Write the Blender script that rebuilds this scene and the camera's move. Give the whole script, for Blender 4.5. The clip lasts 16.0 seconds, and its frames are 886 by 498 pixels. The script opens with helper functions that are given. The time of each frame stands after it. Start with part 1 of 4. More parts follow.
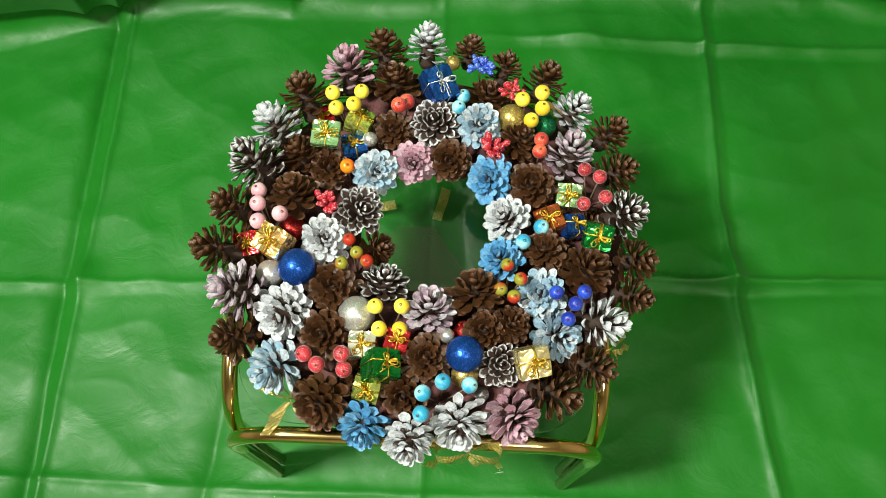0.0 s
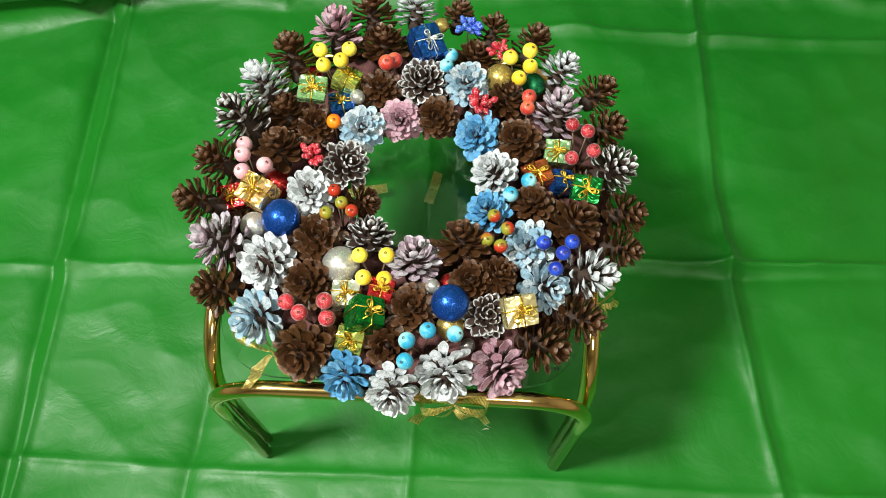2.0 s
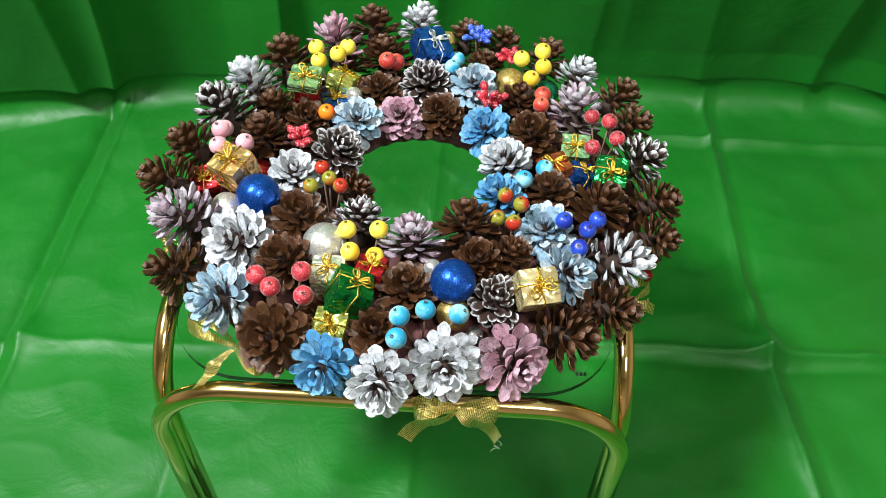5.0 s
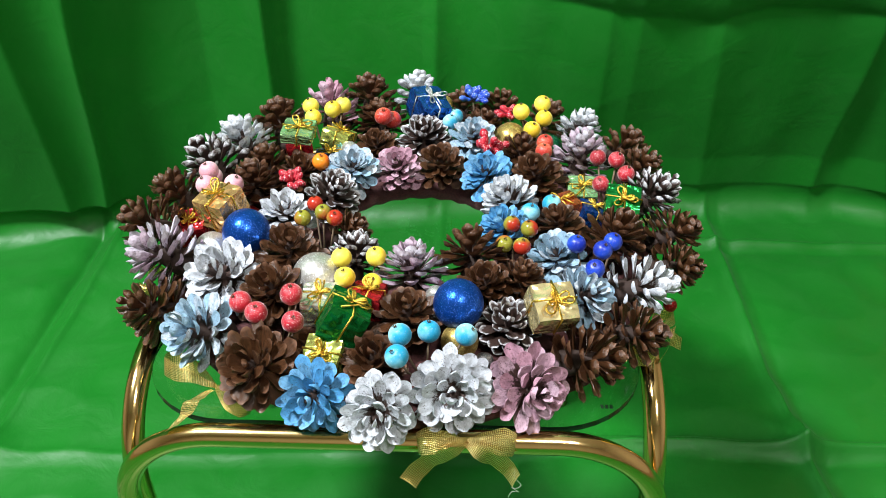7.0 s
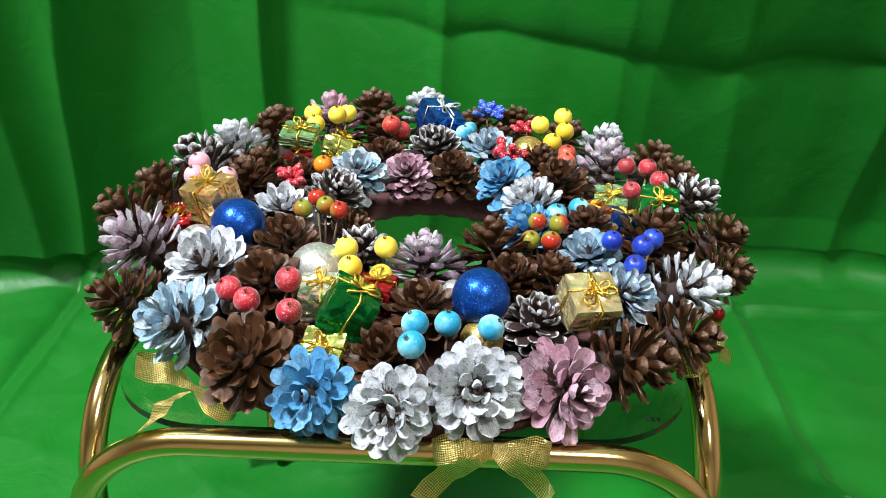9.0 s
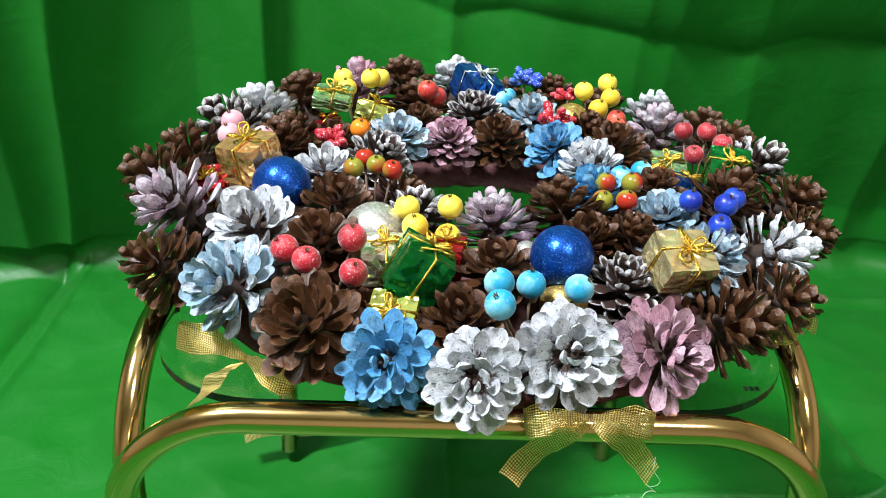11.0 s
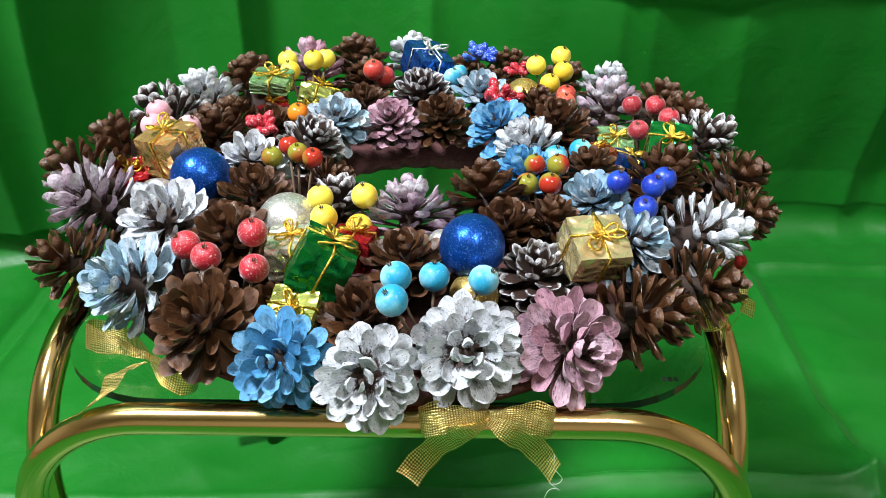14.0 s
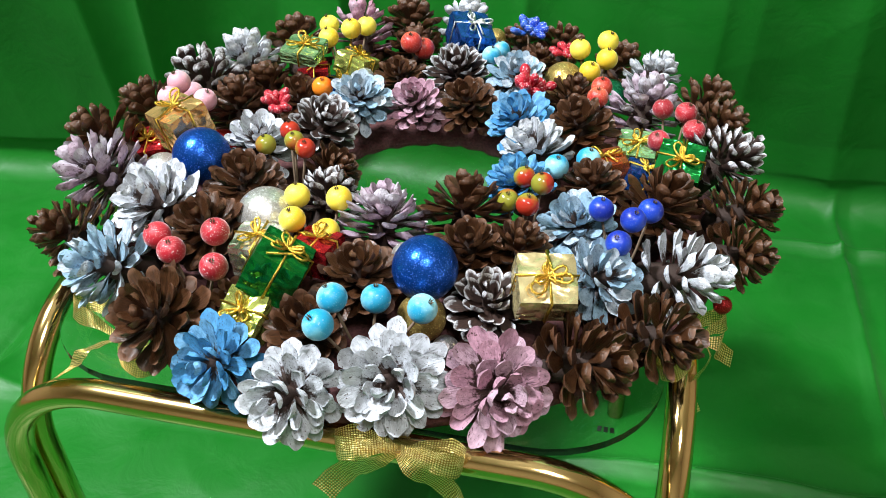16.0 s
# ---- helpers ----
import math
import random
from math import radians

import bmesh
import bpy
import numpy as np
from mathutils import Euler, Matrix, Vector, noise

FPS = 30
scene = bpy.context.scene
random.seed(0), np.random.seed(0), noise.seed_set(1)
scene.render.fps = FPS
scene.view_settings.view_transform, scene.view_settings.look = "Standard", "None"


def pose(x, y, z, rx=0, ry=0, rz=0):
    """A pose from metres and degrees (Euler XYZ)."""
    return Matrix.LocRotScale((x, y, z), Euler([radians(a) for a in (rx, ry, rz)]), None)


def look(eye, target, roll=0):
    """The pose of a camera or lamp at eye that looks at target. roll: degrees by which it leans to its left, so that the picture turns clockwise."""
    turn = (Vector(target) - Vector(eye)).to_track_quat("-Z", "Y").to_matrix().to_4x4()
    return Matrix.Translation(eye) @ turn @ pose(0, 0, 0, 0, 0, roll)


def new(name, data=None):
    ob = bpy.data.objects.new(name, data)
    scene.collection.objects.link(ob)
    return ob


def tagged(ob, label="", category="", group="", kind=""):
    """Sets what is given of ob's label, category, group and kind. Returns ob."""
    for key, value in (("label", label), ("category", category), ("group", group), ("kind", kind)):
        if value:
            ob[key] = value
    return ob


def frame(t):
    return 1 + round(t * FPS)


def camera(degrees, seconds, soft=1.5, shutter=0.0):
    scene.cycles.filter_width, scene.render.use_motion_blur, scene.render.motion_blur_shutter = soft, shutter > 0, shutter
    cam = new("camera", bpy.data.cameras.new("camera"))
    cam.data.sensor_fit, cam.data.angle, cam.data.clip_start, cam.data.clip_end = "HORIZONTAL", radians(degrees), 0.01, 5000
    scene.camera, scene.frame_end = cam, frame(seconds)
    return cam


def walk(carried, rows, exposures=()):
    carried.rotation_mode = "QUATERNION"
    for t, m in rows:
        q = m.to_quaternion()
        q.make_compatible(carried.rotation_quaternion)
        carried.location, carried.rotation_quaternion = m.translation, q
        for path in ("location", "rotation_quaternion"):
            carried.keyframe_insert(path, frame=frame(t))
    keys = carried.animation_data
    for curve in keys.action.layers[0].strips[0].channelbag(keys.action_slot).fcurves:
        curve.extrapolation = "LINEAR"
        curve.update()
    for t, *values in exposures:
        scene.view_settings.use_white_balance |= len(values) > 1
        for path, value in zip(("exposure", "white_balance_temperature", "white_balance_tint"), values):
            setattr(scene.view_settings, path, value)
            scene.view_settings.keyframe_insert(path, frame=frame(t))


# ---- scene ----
cam = camera(54.9, 16.0, soft=0.9)
PATH = [
    (0, (0.026, -0.285, 0.966), (0.001, 0.504, -0.872), 0.6),
    (0.5, (0.024, -0.293, 0.965), (0.007, 0.493, -0.874), 1.2),
    (1, (0.032, -0.309, 0.96), (0.015, 0.485, -0.875), 1.2),
    (1.5, (0.034, -0.328, 0.946), (0.017, 0.487, -0.88), 1.2),
    (2, (0.042, -0.348, 0.927), (0.007, 0.534, -0.868), 0.3),
    (2.5, (0.038, -0.366, 0.91), (0.009, 0.591, -0.846), 0.9),
    (3, (0.041, -0.368, 0.879), (0.001, 0.679, -0.825), 0.7),
    (3.5, (0.049, -0.389, 0.84), (-0.006, 0.724, -0.82), 0.5),
    (3.7, (0.048, -0.399, 0.825), (-0.008, 0.746, -0.814), 0.8),
    (5.8, (0.049, -0.466, 0.692), (-0.029, 1.024, -0.64), 0.6),
    (6, (0.052, -0.47, 0.683), (-0.027, 1.055, -0.609), 0.4),
    (6.5, (0.059, -0.487, 0.658), (-0.023, 1.108, -0.546), -0.2),
    (7, (0.047, -0.482, 0.628), (-0.03, 1.163, -0.508), -0.6),
    (7.5, (0.039, -0.481, 0.602), (-0.037, 1.191, -0.492), -0.3),
    (8, (0.032, -0.469, 0.576), (-0.033, 1.227, -0.481), 0.3),
    (8.2, (0.031, -0.469, 0.567), (-0.03, 1.253, -0.447), 0.6),
    (10.3, (0.006, -0.451, 0.513), (-0.034, 1.341, -0.375), 1.5),
    (10.5, (-0.001, -0.45, 0.509), (-0.037, 1.341, -0.38), 1.5),
    (11, (-0.024, -0.442, 0.5), (0.015, 1.345, -0.398), 2.3),
    (11.5, (-0.042, -0.432, 0.504), (0.077, 1.343, -0.411), 2.4),
    (12, (-0.053, -0.42, 0.5), (0.133, 1.338, -0.436), 1.8),
    (12.5, (-0.049, -0.424, 0.501), (0.178, 1.322, -0.448), 1.6),
    (13, (-0.026, -0.429, 0.501), (0.197, 1.317, -0.45), 1.6),
    (13.5, (0.007, -0.431, 0.501), (0.105, 1.322, -0.457), 0.5),
    (14, (0.035, -0.426, 0.505), (-0.019, 1.323, -0.463), -0.5),
    (14.5, (0.056, -0.419, 0.506), (-0.078, 1.322, -0.47), -0.1),
    (15, (0.079, -0.407, 0.511), (-0.143, 1.31, -0.491), -0.6),
    (15.5, (0.097, -0.397, 0.536), (-0.253, 1.232, -0.57), -1.9),
    (16, (0.116, -0.385, 0.547), (-0.271, 1.197, -0.614), -0.8),
]
EXPOSURES = ((0, -0.24, 7500, 1), (1.5, -0.21, 7350, 1), (3.5, -0.13, 6850, 4), (6, -0.03, 6500, 9), (10.5, 0.0, 6400, 10), (16, 0.0, 6400, 10))
walk(cam, [(t, look(eye, target, roll)) for t, eye, target, roll in PATH], EXPOSURES)


# ---- light ----
world = bpy.data.worlds.new("room_air")
world.use_nodes = True
world.node_tree.nodes["Background"].inputs[0].default_value = (1.0, 0.93, 0.84, 1)
world.node_tree.nodes["Background"].inputs[1].default_value = 0.03
scene.world = world


def area_lamp(name, eye, target, size, watts, colour):
    data = bpy.data.lights.new(name, "AREA")
    data.shape, data.size, data.energy, data.color = "DISK", size, watts, colour
    ob = new(name, data)
    ob.matrix_world = look(eye, target)
    return ob


area_lamp("ceiling_lamp", (-0.92, -0.44, 2.15), (0, 0, 0.3), 0.36, 101, (0.93, 0.97, 1.0))
# added fill without a known source, brightens the cone fronts and the right side
area_lamp("fill_lamp", (0.55, -1.20, 2.15), (0, 0, 0.3), 0.5, 24, (1.0, 0.97, 0.93))


# ---- materials ----
def shader(name):
    m = bpy.data.materials.new(name)
    m.use_nodes = True
    return m, m.node_tree, m.node_tree.nodes["Principled BSDF"]


def put(tree, kind, **values):
    n = tree.nodes.new(kind)
    for key, value in values.items():
        n.inputs[key.replace("_", " ")].default_value = value
    return n


def noise_tex(tree, scale, detail=4.0, rough=0.55, coords="Object", distort=0.0):
    tc = tree.nodes.new("ShaderNodeTexCoord")
    n = put(tree, "ShaderNodeTexNoise", Scale=scale, Detail=detail, Roughness=rough, Distortion=distort)
    tree.links.new(tc.outputs[coords], n.inputs["Vector"])
    return n


def ramp(tree, source, stops):
    r = tree.nodes.new("ShaderNodeValToRGB")
    while len(r.color_ramp.elements) < len(stops):
        r.color_ramp.elements.new(0.5)
    for e, (at, c) in zip(r.color_ramp.elements, stops):
        e.position, e.color = at, (*c, 1) if len(c) == 3 else c
    tree.links.new(source, r.inputs["Fac"])
    return r


def bump(tree, bsdf, source, strength, distance):
    b = put(tree, "ShaderNodeBump", Strength=strength, Distance=distance)
    tree.links.new(source, b.inputs["Height"])
    tree.links.new(b.outputs["Normal"], bsdf.inputs["Normal"])
    return b


def mixed(tree, fac, a, b):
    m = tree.nodes.new("ShaderNodeMix")
    m.data_type = "RGBA"
    tree.links.new(fac, m.inputs["Factor"])
    for sock, v in ((m.inputs["A"], a), (m.inputs["B"], b)):
        if isinstance(v, tuple):
            sock.default_value = (*v, 1)
        else:
            tree.links.new(v, sock)
    return m.outputs["Result"]


def maths(tree, op, a, b=0.0, clamp=False):
    n = tree.nodes.new("ShaderNodeMath")
    n.operation, n.use_clamp = op, clamp
    for sock, v in zip(n.inputs, (a, b)):
        if isinstance(v, (int, float)):
            sock.default_value = v
        else:
            tree.links.new(v, sock)
    return n.outputs[0]


def plain(name, base, rough=0.5, metal=0.0, scale=60.0, vary=0.25, relief=0.1, distance=0.001):
    m, t, p = shader(name)
    n = noise_tex(t, scale)
    lo, hi = tuple(c * (1 - vary) for c in base), tuple(min(1, c * (1 + vary)) for c in base)
    t.links.new(ramp(t, n.outputs["Fac"], [(0.3, lo), (0.7, hi)]).outputs["Color"], p.inputs["Base Color"])
    p.inputs["Roughness"].default_value, p.inputs["Metallic"].default_value = rough, metal
    bump(t, p, n.outputs["Fac"], relief, distance)
    return m


def cloth_material():
    m, t, p = shader("green_satin_cloth")
    big, fine = noise_tex(t, 3.0, 3), noise_tex(t, 900.0, 2)
    mid = noise_tex(t, 22.0, 4, 0.6, distort=0.6)
    col = ramp(t, big.outputs["Fac"], [(0.3, (0.0034, 0.117, 0.0074)), (0.7, (0.0064, 0.157, 0.0110))])
    t.links.new(col.outputs["Color"], p.inputs["Base Color"])
    p.inputs["Sheen Weight"].default_value = 0.05
    p.inputs["Sheen Tint"].default_value = (0.5, 1.0, 0.5, 1)
    rr = ramp(t, mid.outputs["Fac"], [(0.3, (0.40, 0.40, 0.40)), (0.7, (0.60, 0.60, 0.60))])
    t.links.new(rr.outputs["Color"], p.inputs["Roughness"])
    p.inputs["Specular IOR Level"].default_value = 0.38
    b = bump(t, p, mid.outputs["Fac"], 0.30, 0.004)
    f = put(t, "ShaderNodeBump", Strength=0.08, Distance=0.0006)
    t.links.new(fine.outputs["Fac"], f.inputs["Height"])
    t.links.new(f.outputs["Normal"], b.inputs["Normal"])
    return m


def scale_material(name, bare, paint, reach, dust=0.0, second=None):
    """A cone scale: bare wood at the root, paint from about `reach` of its length outwards and along the rim."""
    m, t, p = shader(name)
    tc = t.nodes.new("ShaderNodeTexCoord")
    xyz = t.nodes.new("ShaderNodeSeparateXYZ")
    t.links.new(tc.outputs["Object"], xyz.inputs[0])
    info = t.nodes.new("ShaderNodeObjectInfo")
    grain = put(t, "ShaderNodeTexNoise", Scale=9.0, Detail=5.0, Roughness=0.65)
    shift = t.nodes.new("ShaderNodeVectorMath")
    shift.operation = "ADD"
    t.links.new(tc.outputs["Object"], shift.inputs[0])
    seed = maths(t, "MULTIPLY", info.outputs["Random"], 40.0)
    t.links.new(seed, shift.inputs[1])
    t.links.new(shift.outputs[0], grain.inputs["Vector"])
    streak = put(t, "ShaderNodeTexNoise", Scale=5.0, Detail=3.0, Roughness=0.6)
    st = t.nodes.new("ShaderNodeVectorMath")
    st.operation = "MULTIPLY"
    st.inputs[1].default_value = (0.8, 5.0, 5.0)
    t.links.new(shift.outputs[0], st.inputs[0])
    t.links.new(st.outputs[0], streak.inputs["Vector"])
    dark, light = tuple(c * 0.45 for c in bare), tuple(c * 1.7 for c in bare)
    wood = ramp(t, streak.outputs["Fac"], [(0.3, dark), (0.72, light)]).outputs["Color"]
    # tips and edges: tan wood, lightened further with highlights put into the colour
    tip = maths(t, "MULTIPLY", maths(t, "SUBTRACT", xyz.outputs["X"], 0.86), 7.0, True)
    wood = mixed(t, maths(t, "MULTIPLY", tip, maths(t, "MULTIPLY", grain.outputs["Fac"], 1.3), True), wood, tuple(min(1, c * 3.6 + 0.045) for c in bare))
    edge_x = maths(t, "ADD", maths(t, "ABSOLUTE", xyz.outputs["Y"]), maths(t, "MULTIPLY", maths(t, "SUBTRACT", xyz.outputs["X"], 1.0), 0.55))
    edge_f = maths(t, "MULTIPLY", maths(t, "SUBTRACT", edge_x, 0.13), 9.0, True)
    wood = mixed(t, maths(t, "MULTIPLY", edge_f, maths(t, "MULTIPLY", grain.outputs["Fac"], 1.1), True), wood, tuple(c * 2.2 + 0.012 for c in bare))
    out = wood
    if paint:
        edge = maths(t, "MULTIPLY", maths(t, "ABSOLUTE", xyz.outputs["Y"]), 1.0 if reach > 0.6 else 0.35)
        along = maths(t, "ADD", xyz.outputs["X"], edge)
        rough_edge = maths(t, "ADD", along, maths(t, "MULTIPLY", maths(t, "SUBTRACT", grain.outputs["Fac"], 0.5), 0.9 if reach < 0.6 else 0.35))
        fac = maths(t, "MULTIPLY", maths(t, "SUBTRACT", rough_edge, reach), 6.0, True)
        spots = put(t, "ShaderNodeTexNoise", Scale=16.0, Detail=2.0)
        t.links.new(shift.outputs[0], spots.inputs["Vector"])
        chips = maths(t, "MULTIPLY", maths(t, "SUBTRACT", 0.725, spots.outputs["Fac"]), 9.0, True)
        fac = maths(t, "MULTIPLY", fac, chips)
        shade = ramp(t, streak.outputs["Fac"], [(0.25, tuple(c * 0.84 for c in paint)), (0.7, paint)]).outputs["Color"]
        blot = put(t, "ShaderNodeTexNoise", Scale=4.5, Detail=6.0, Roughness=0.7)
        t.links.new(shift.outputs[0], blot.inputs["Vector"])
        worn = maths(t, "MULTIPLY", maths(t, "SUBTRACT", 0.60, blot.outputs["Fac"]), 3.8, True)
        rim = maths(t, "MULTIPLY", maths(t, "ADD", maths(t, "ABSOLUTE", xyz.outputs["Y"]), maths(t, "SUBTRACT", xyz.outputs["X"], 1.0)), 4.0, True)
        worn = maths(t, "MULTIPLY", worn, maths(t, "SUBTRACT", 0.85, rim), True)
        if second:
            one = maths(t, "MULTIPLY", maths(t, "SUBTRACT", info.outputs["Random"], 0.35), 2.2, True)
            shade = mixed(t, one, shade, second)
        shade = mixed(t, worn, shade, tuple(c * 0.42 for c in paint))
        out = mixed(t, fac, wood, shade)
    t.links.new(out, p.inputs["Base Color"])
    p.inputs["Roughness"].default_value = 0.55 if paint else 0.35
    bump(t, p, streak.outputs["Fac"], 0.25, 0.05)
    return m


BARE = (0.052, 0.0200, 0.0075)
CONES = {
    "brown": (scale_material("bare_cone_scale", BARE, None, 0), "bare brown pine cone with open scales"),
    "frost": (scale_material("white_rimmed_scale", (0.032, 0.016, 0.012), (0.80, 0.81, 0.86), 0.93), "dark pine cone with white painted scale rims"),
    "white": (scale_material("white_painted_scale", (0.045, 0.024, 0.018), (0.68, 0.71, 0.77), 0.40), "silvery white painted pine cone"),
    "pink": (scale_material("pink_painted_scale", (0.05, 0.022, 0.02), (0.58, 0.31, 0.41), 0.42, second=(0.58, 0.40, 0.49)), "pale pink painted pine cone"),
    "lilac": (scale_material("lilac_white_scale", (0.05, 0.026, 0.024), (0.54, 0.40, 0.50), 0.46, second=(0.60, 0.58, 0.64)), "white painted pine cone with a lilac pink tint"),
    "blue": (scale_material("sky_blue_scale", (0.03, 0.03, 0.03), (0.085, 0.34, 0.66), 0.22, second=(0.20, 0.46, 0.72)), "sky blue painted pine cone"),
    "ice": (scale_material("ice_blue_scale", (0.04, 0.03, 0.03), (0.32, 0.50, 0.66), 0.32, second=(0.57, 0.62, 0.68)), "pale ice blue painted pine cone"),
}
CORE = plain("cone_core_wood", (0.03, 0.014, 0.009), 0.7, scale=300, relief=0.5)


def glitter(name, base, rough=0.32, grains=1500.0, metal=0.75):
    m, t, p = shader(name)
    tc = t.nodes.new("ShaderNodeTexCoord")
    v = put(t, "ShaderNodeTexVoronoi", Scale=grains)
    t.links.new(tc.outputs["Object"], v.inputs["Vector"])
    bw = t.nodes.new("ShaderNodeSeparateColor")
    t.links.new(v.outputs["Color"], bw.inputs[0])
    # the few brightest grains have their sparkle painted in as a paler colour
    lo, hi = tuple(c * 0.75 for c in base), tuple(min(1, c * 2.0 + 0.07) for c in base)
    t.links.new(ramp(t, bw.outputs[0], [(0.05, lo), (0.55, base), (0.84, base), (0.97, hi)]).outputs["Color"], p.inputs["Base Color"])
    p.inputs["Metallic"].default_value, p.inputs["Roughness"].default_value = metal, rough
    big = noise_tex(t, 140.0, 3)
    b = bump(t, p, bw.outputs[1], 0.8, 0.001)
    b2 = put(t, "ShaderNodeBump", Strength=0.3, Distance=0.002)
    t.links.new(big.outputs["Fac"], b2.inputs["Height"])
    t.links.new(b2.outputs["Normal"], b.inputs["Normal"])
    return m


def berry_material(name, one, two, rough, frosted, blend=0.5, grains=1700.0, bloom=0.0):
    m, t, p = shader(name)
    n = noise_tex(t, 110.0, 3)
    info = t.nodes.new("ShaderNodeObjectInfo")
    tc = t.nodes.new("ShaderNodeTexCoord")
    xyz = t.nodes.new("ShaderNodeSeparateXYZ")
    t.links.new(tc.outputs["Object"], xyz.inputs[0])
    f = maths(t, "ADD", maths(t, "MULTIPLY", xyz.outputs["X"], 70.0), n.outputs["Fac"])
    f = maths(t, "ADD", f, maths(t, "MULTIPLY", maths(t, "SUBTRACT", info.outputs["Random"], 0.5), blend))
    col = ramp(t, f, [(0.3, one), (0.75, two)]).outputs["Color"]
    if frosted:
        grit = noise_tex(t, grains, 2)
        g = maths(t, "MULTIPLY", maths(t, "SUBTRACT", grit.outputs["Fac"], 0.60), 14.0 * frosted, True)
        col = mixed(t, g, col, tuple(min(1, c * 0.3 + 0.66) for c in two))
        bump(t, p, grit.outputs["Fac"], 0.6 * frosted, 0.0006)
    t.links.new(col, p.inputs["Base Color"])
    p.inputs["Roughness"].default_value = rough
    p.inputs["Sheen Weight"].default_value, p.inputs["Sheen Roughness"].default_value = bloom, 0.35
    p.inputs["Subsurface Weight"].default_value = 0.12
    p.inputs["Subsurface Radius"].default_value = (0.003, 0.002, 0.002)
    return m


BERRY = {
    "yellow": (berry_material("yellow_berry_skin", (0.74, 0.50, 0.02), (0.84, 0.70, 0.07), 0.55, 0.18, bloom=0.25), "yellow artificial berries on wires"),
    "red": (berry_material("sugared_red_skin", (0.30, 0.003, 0.014), (0.46, 0.010, 0.026), 0.42, 0.75, bloom=0.55), "sugar-frosted red artificial berries on wires"),
    "coral": (berry_material("coral_red_skin", (0.46, 0.03, 0.02), (0.66, 0.11, 0.05), 0.4, 0.35, bloom=0.2), "coral red artificial berries"),
    "turquoise": (berry_material("turquoise_skin", (0.015, 0.30, 0.50), (0.30, 0.66, 0.76), 0.42, 0.2, 0.9, bloom=0.2), "turquoise artificial berries on wires"),
    "blue": (berry_material("cobalt_berry_skin", (0.006, 0.024, 0.32), (0.012, 0.06, 0.50), 0.36, 0.12, bloom=0.12), "cobalt blue artificial berries on wires"),
    "green": (berry_material("olive_red_skin", (0.25, 0.24, 0.03), (0.40, 0.03, 0.015), 0.2, 0, 1.2), "glossy olive green berries with a red blush"),
    "orange": (berry_material("orange_skin", (0.80, 0.12, 0.01), (0.84, 0.24, 0.02), 0.2, 0), "glossy orange artificial berry"),
    "rose": (berry_material("rose_pink_skin", (0.62, 0.30, 0.36), (0.74, 0.44, 0.48), 0.5, 0.3, bloom=0.3), "pale rose artificial berries on wires"),
}
CALYX = plain("dry_calyx", (0.09, 0.06, 0.03), 0.8, scale=400)
WIRE = plain("brown_paper_wire", (0.16, 0.11, 0.07), 0.7, scale=500)


def foil(name, base, rough=0.16):
    m, t, p = shader(name)
    n = noise_tex(t, 1.9, 1.2, 0.5, distort=0.5)
    lo = tuple(c * 0.75 for c in base)
    t.links.new(ramp(t, n.outputs["Fac"], [(0.3, lo), (0.7, base)]).outputs["Color"], p.inputs["Base Color"])
    p.inputs["Metallic"].default_value, p.inputs["Roughness"].default_value = 0.78, rough
    bump(t, p, n.outputs["Fac"], 0.55, 0.010)
    return m


FOIL = {
    "gold": (foil("gold_foil", (1.0, 0.84, 0.44), 0.24), "gold"), "green": (foil("green_foil", (0.012, 0.27, 0.05)), "emerald green"),
    "blue": (foil("blue_foil", (0.02, 0.12, 0.50)), "royal blue"), "red": (foil("red_foil", (0.60, 0.03, 0.04)), "red"),
    "lime": (foil("lime_foil", (0.72, 0.80, 0.20)), "lime gold"), "silver": (foil("silver_foil", (0.95, 0.92, 0.78)), "pale silver gold"),
    "copper": (foil("copper_foil", (0.62, 0.14, 0.05)), "copper red"), 
    "amber": (foil("amber_foil", (1.0, 0.60, 0.24)), "amber gold"),
    "mint": (foil("mint_foil", (0.46, 0.80, 0.40)), "mint green"),
}
CORD = plain("gold_cord", (0.80, 0.45, 0.07), 0.3, 1.0, scale=1200, vary=0.5, relief=0.6, distance=0.001)
SILVER_CORD = plain("silver_cord", (0.80, 0.80, 0.74), 0.3, 1.0, scale=1200, vary=0.5, relief=0.6, distance=0.001)
GLITTER = {
    "blue": glitter("blue_glitter", (0.006, 0.080, 0.42), 0.30, 2300.0), "silver": glitter("silver_glitter", (0.72, 0.70, 0.66)),
    "gold": glitter("gold_glitter", (0.58, 0.40, 0.12)), "green": glitter("green_glitter", (0.01, 0.20, 0.08)),
    "red": glitter("red_glitter", (0.42, 0.02, 0.02)), "grey": glitter("grey_glitter", (0.22, 0.20, 0.20)),
}


def brass_material():
    m, t, p = shader("polished_brass")
    n = noise_tex(t, 14.0, 3)
    t.links.new(ramp(t, n.outputs["Fac"], [(0.3, (0.74, 0.50, 0.20)), (0.7, (0.84, 0.60, 0.27))]).outputs["Color"], p.inputs["Base Color"])
    t.links.new(ramp(t, n.outputs["Fac"], [(0.35, (0.10,) * 3), (0.75, (0.19,) * 3)]).outputs["Color"], p.inputs["Roughness"])
    p.inputs["Metallic"].default_value = 1.0
    return m


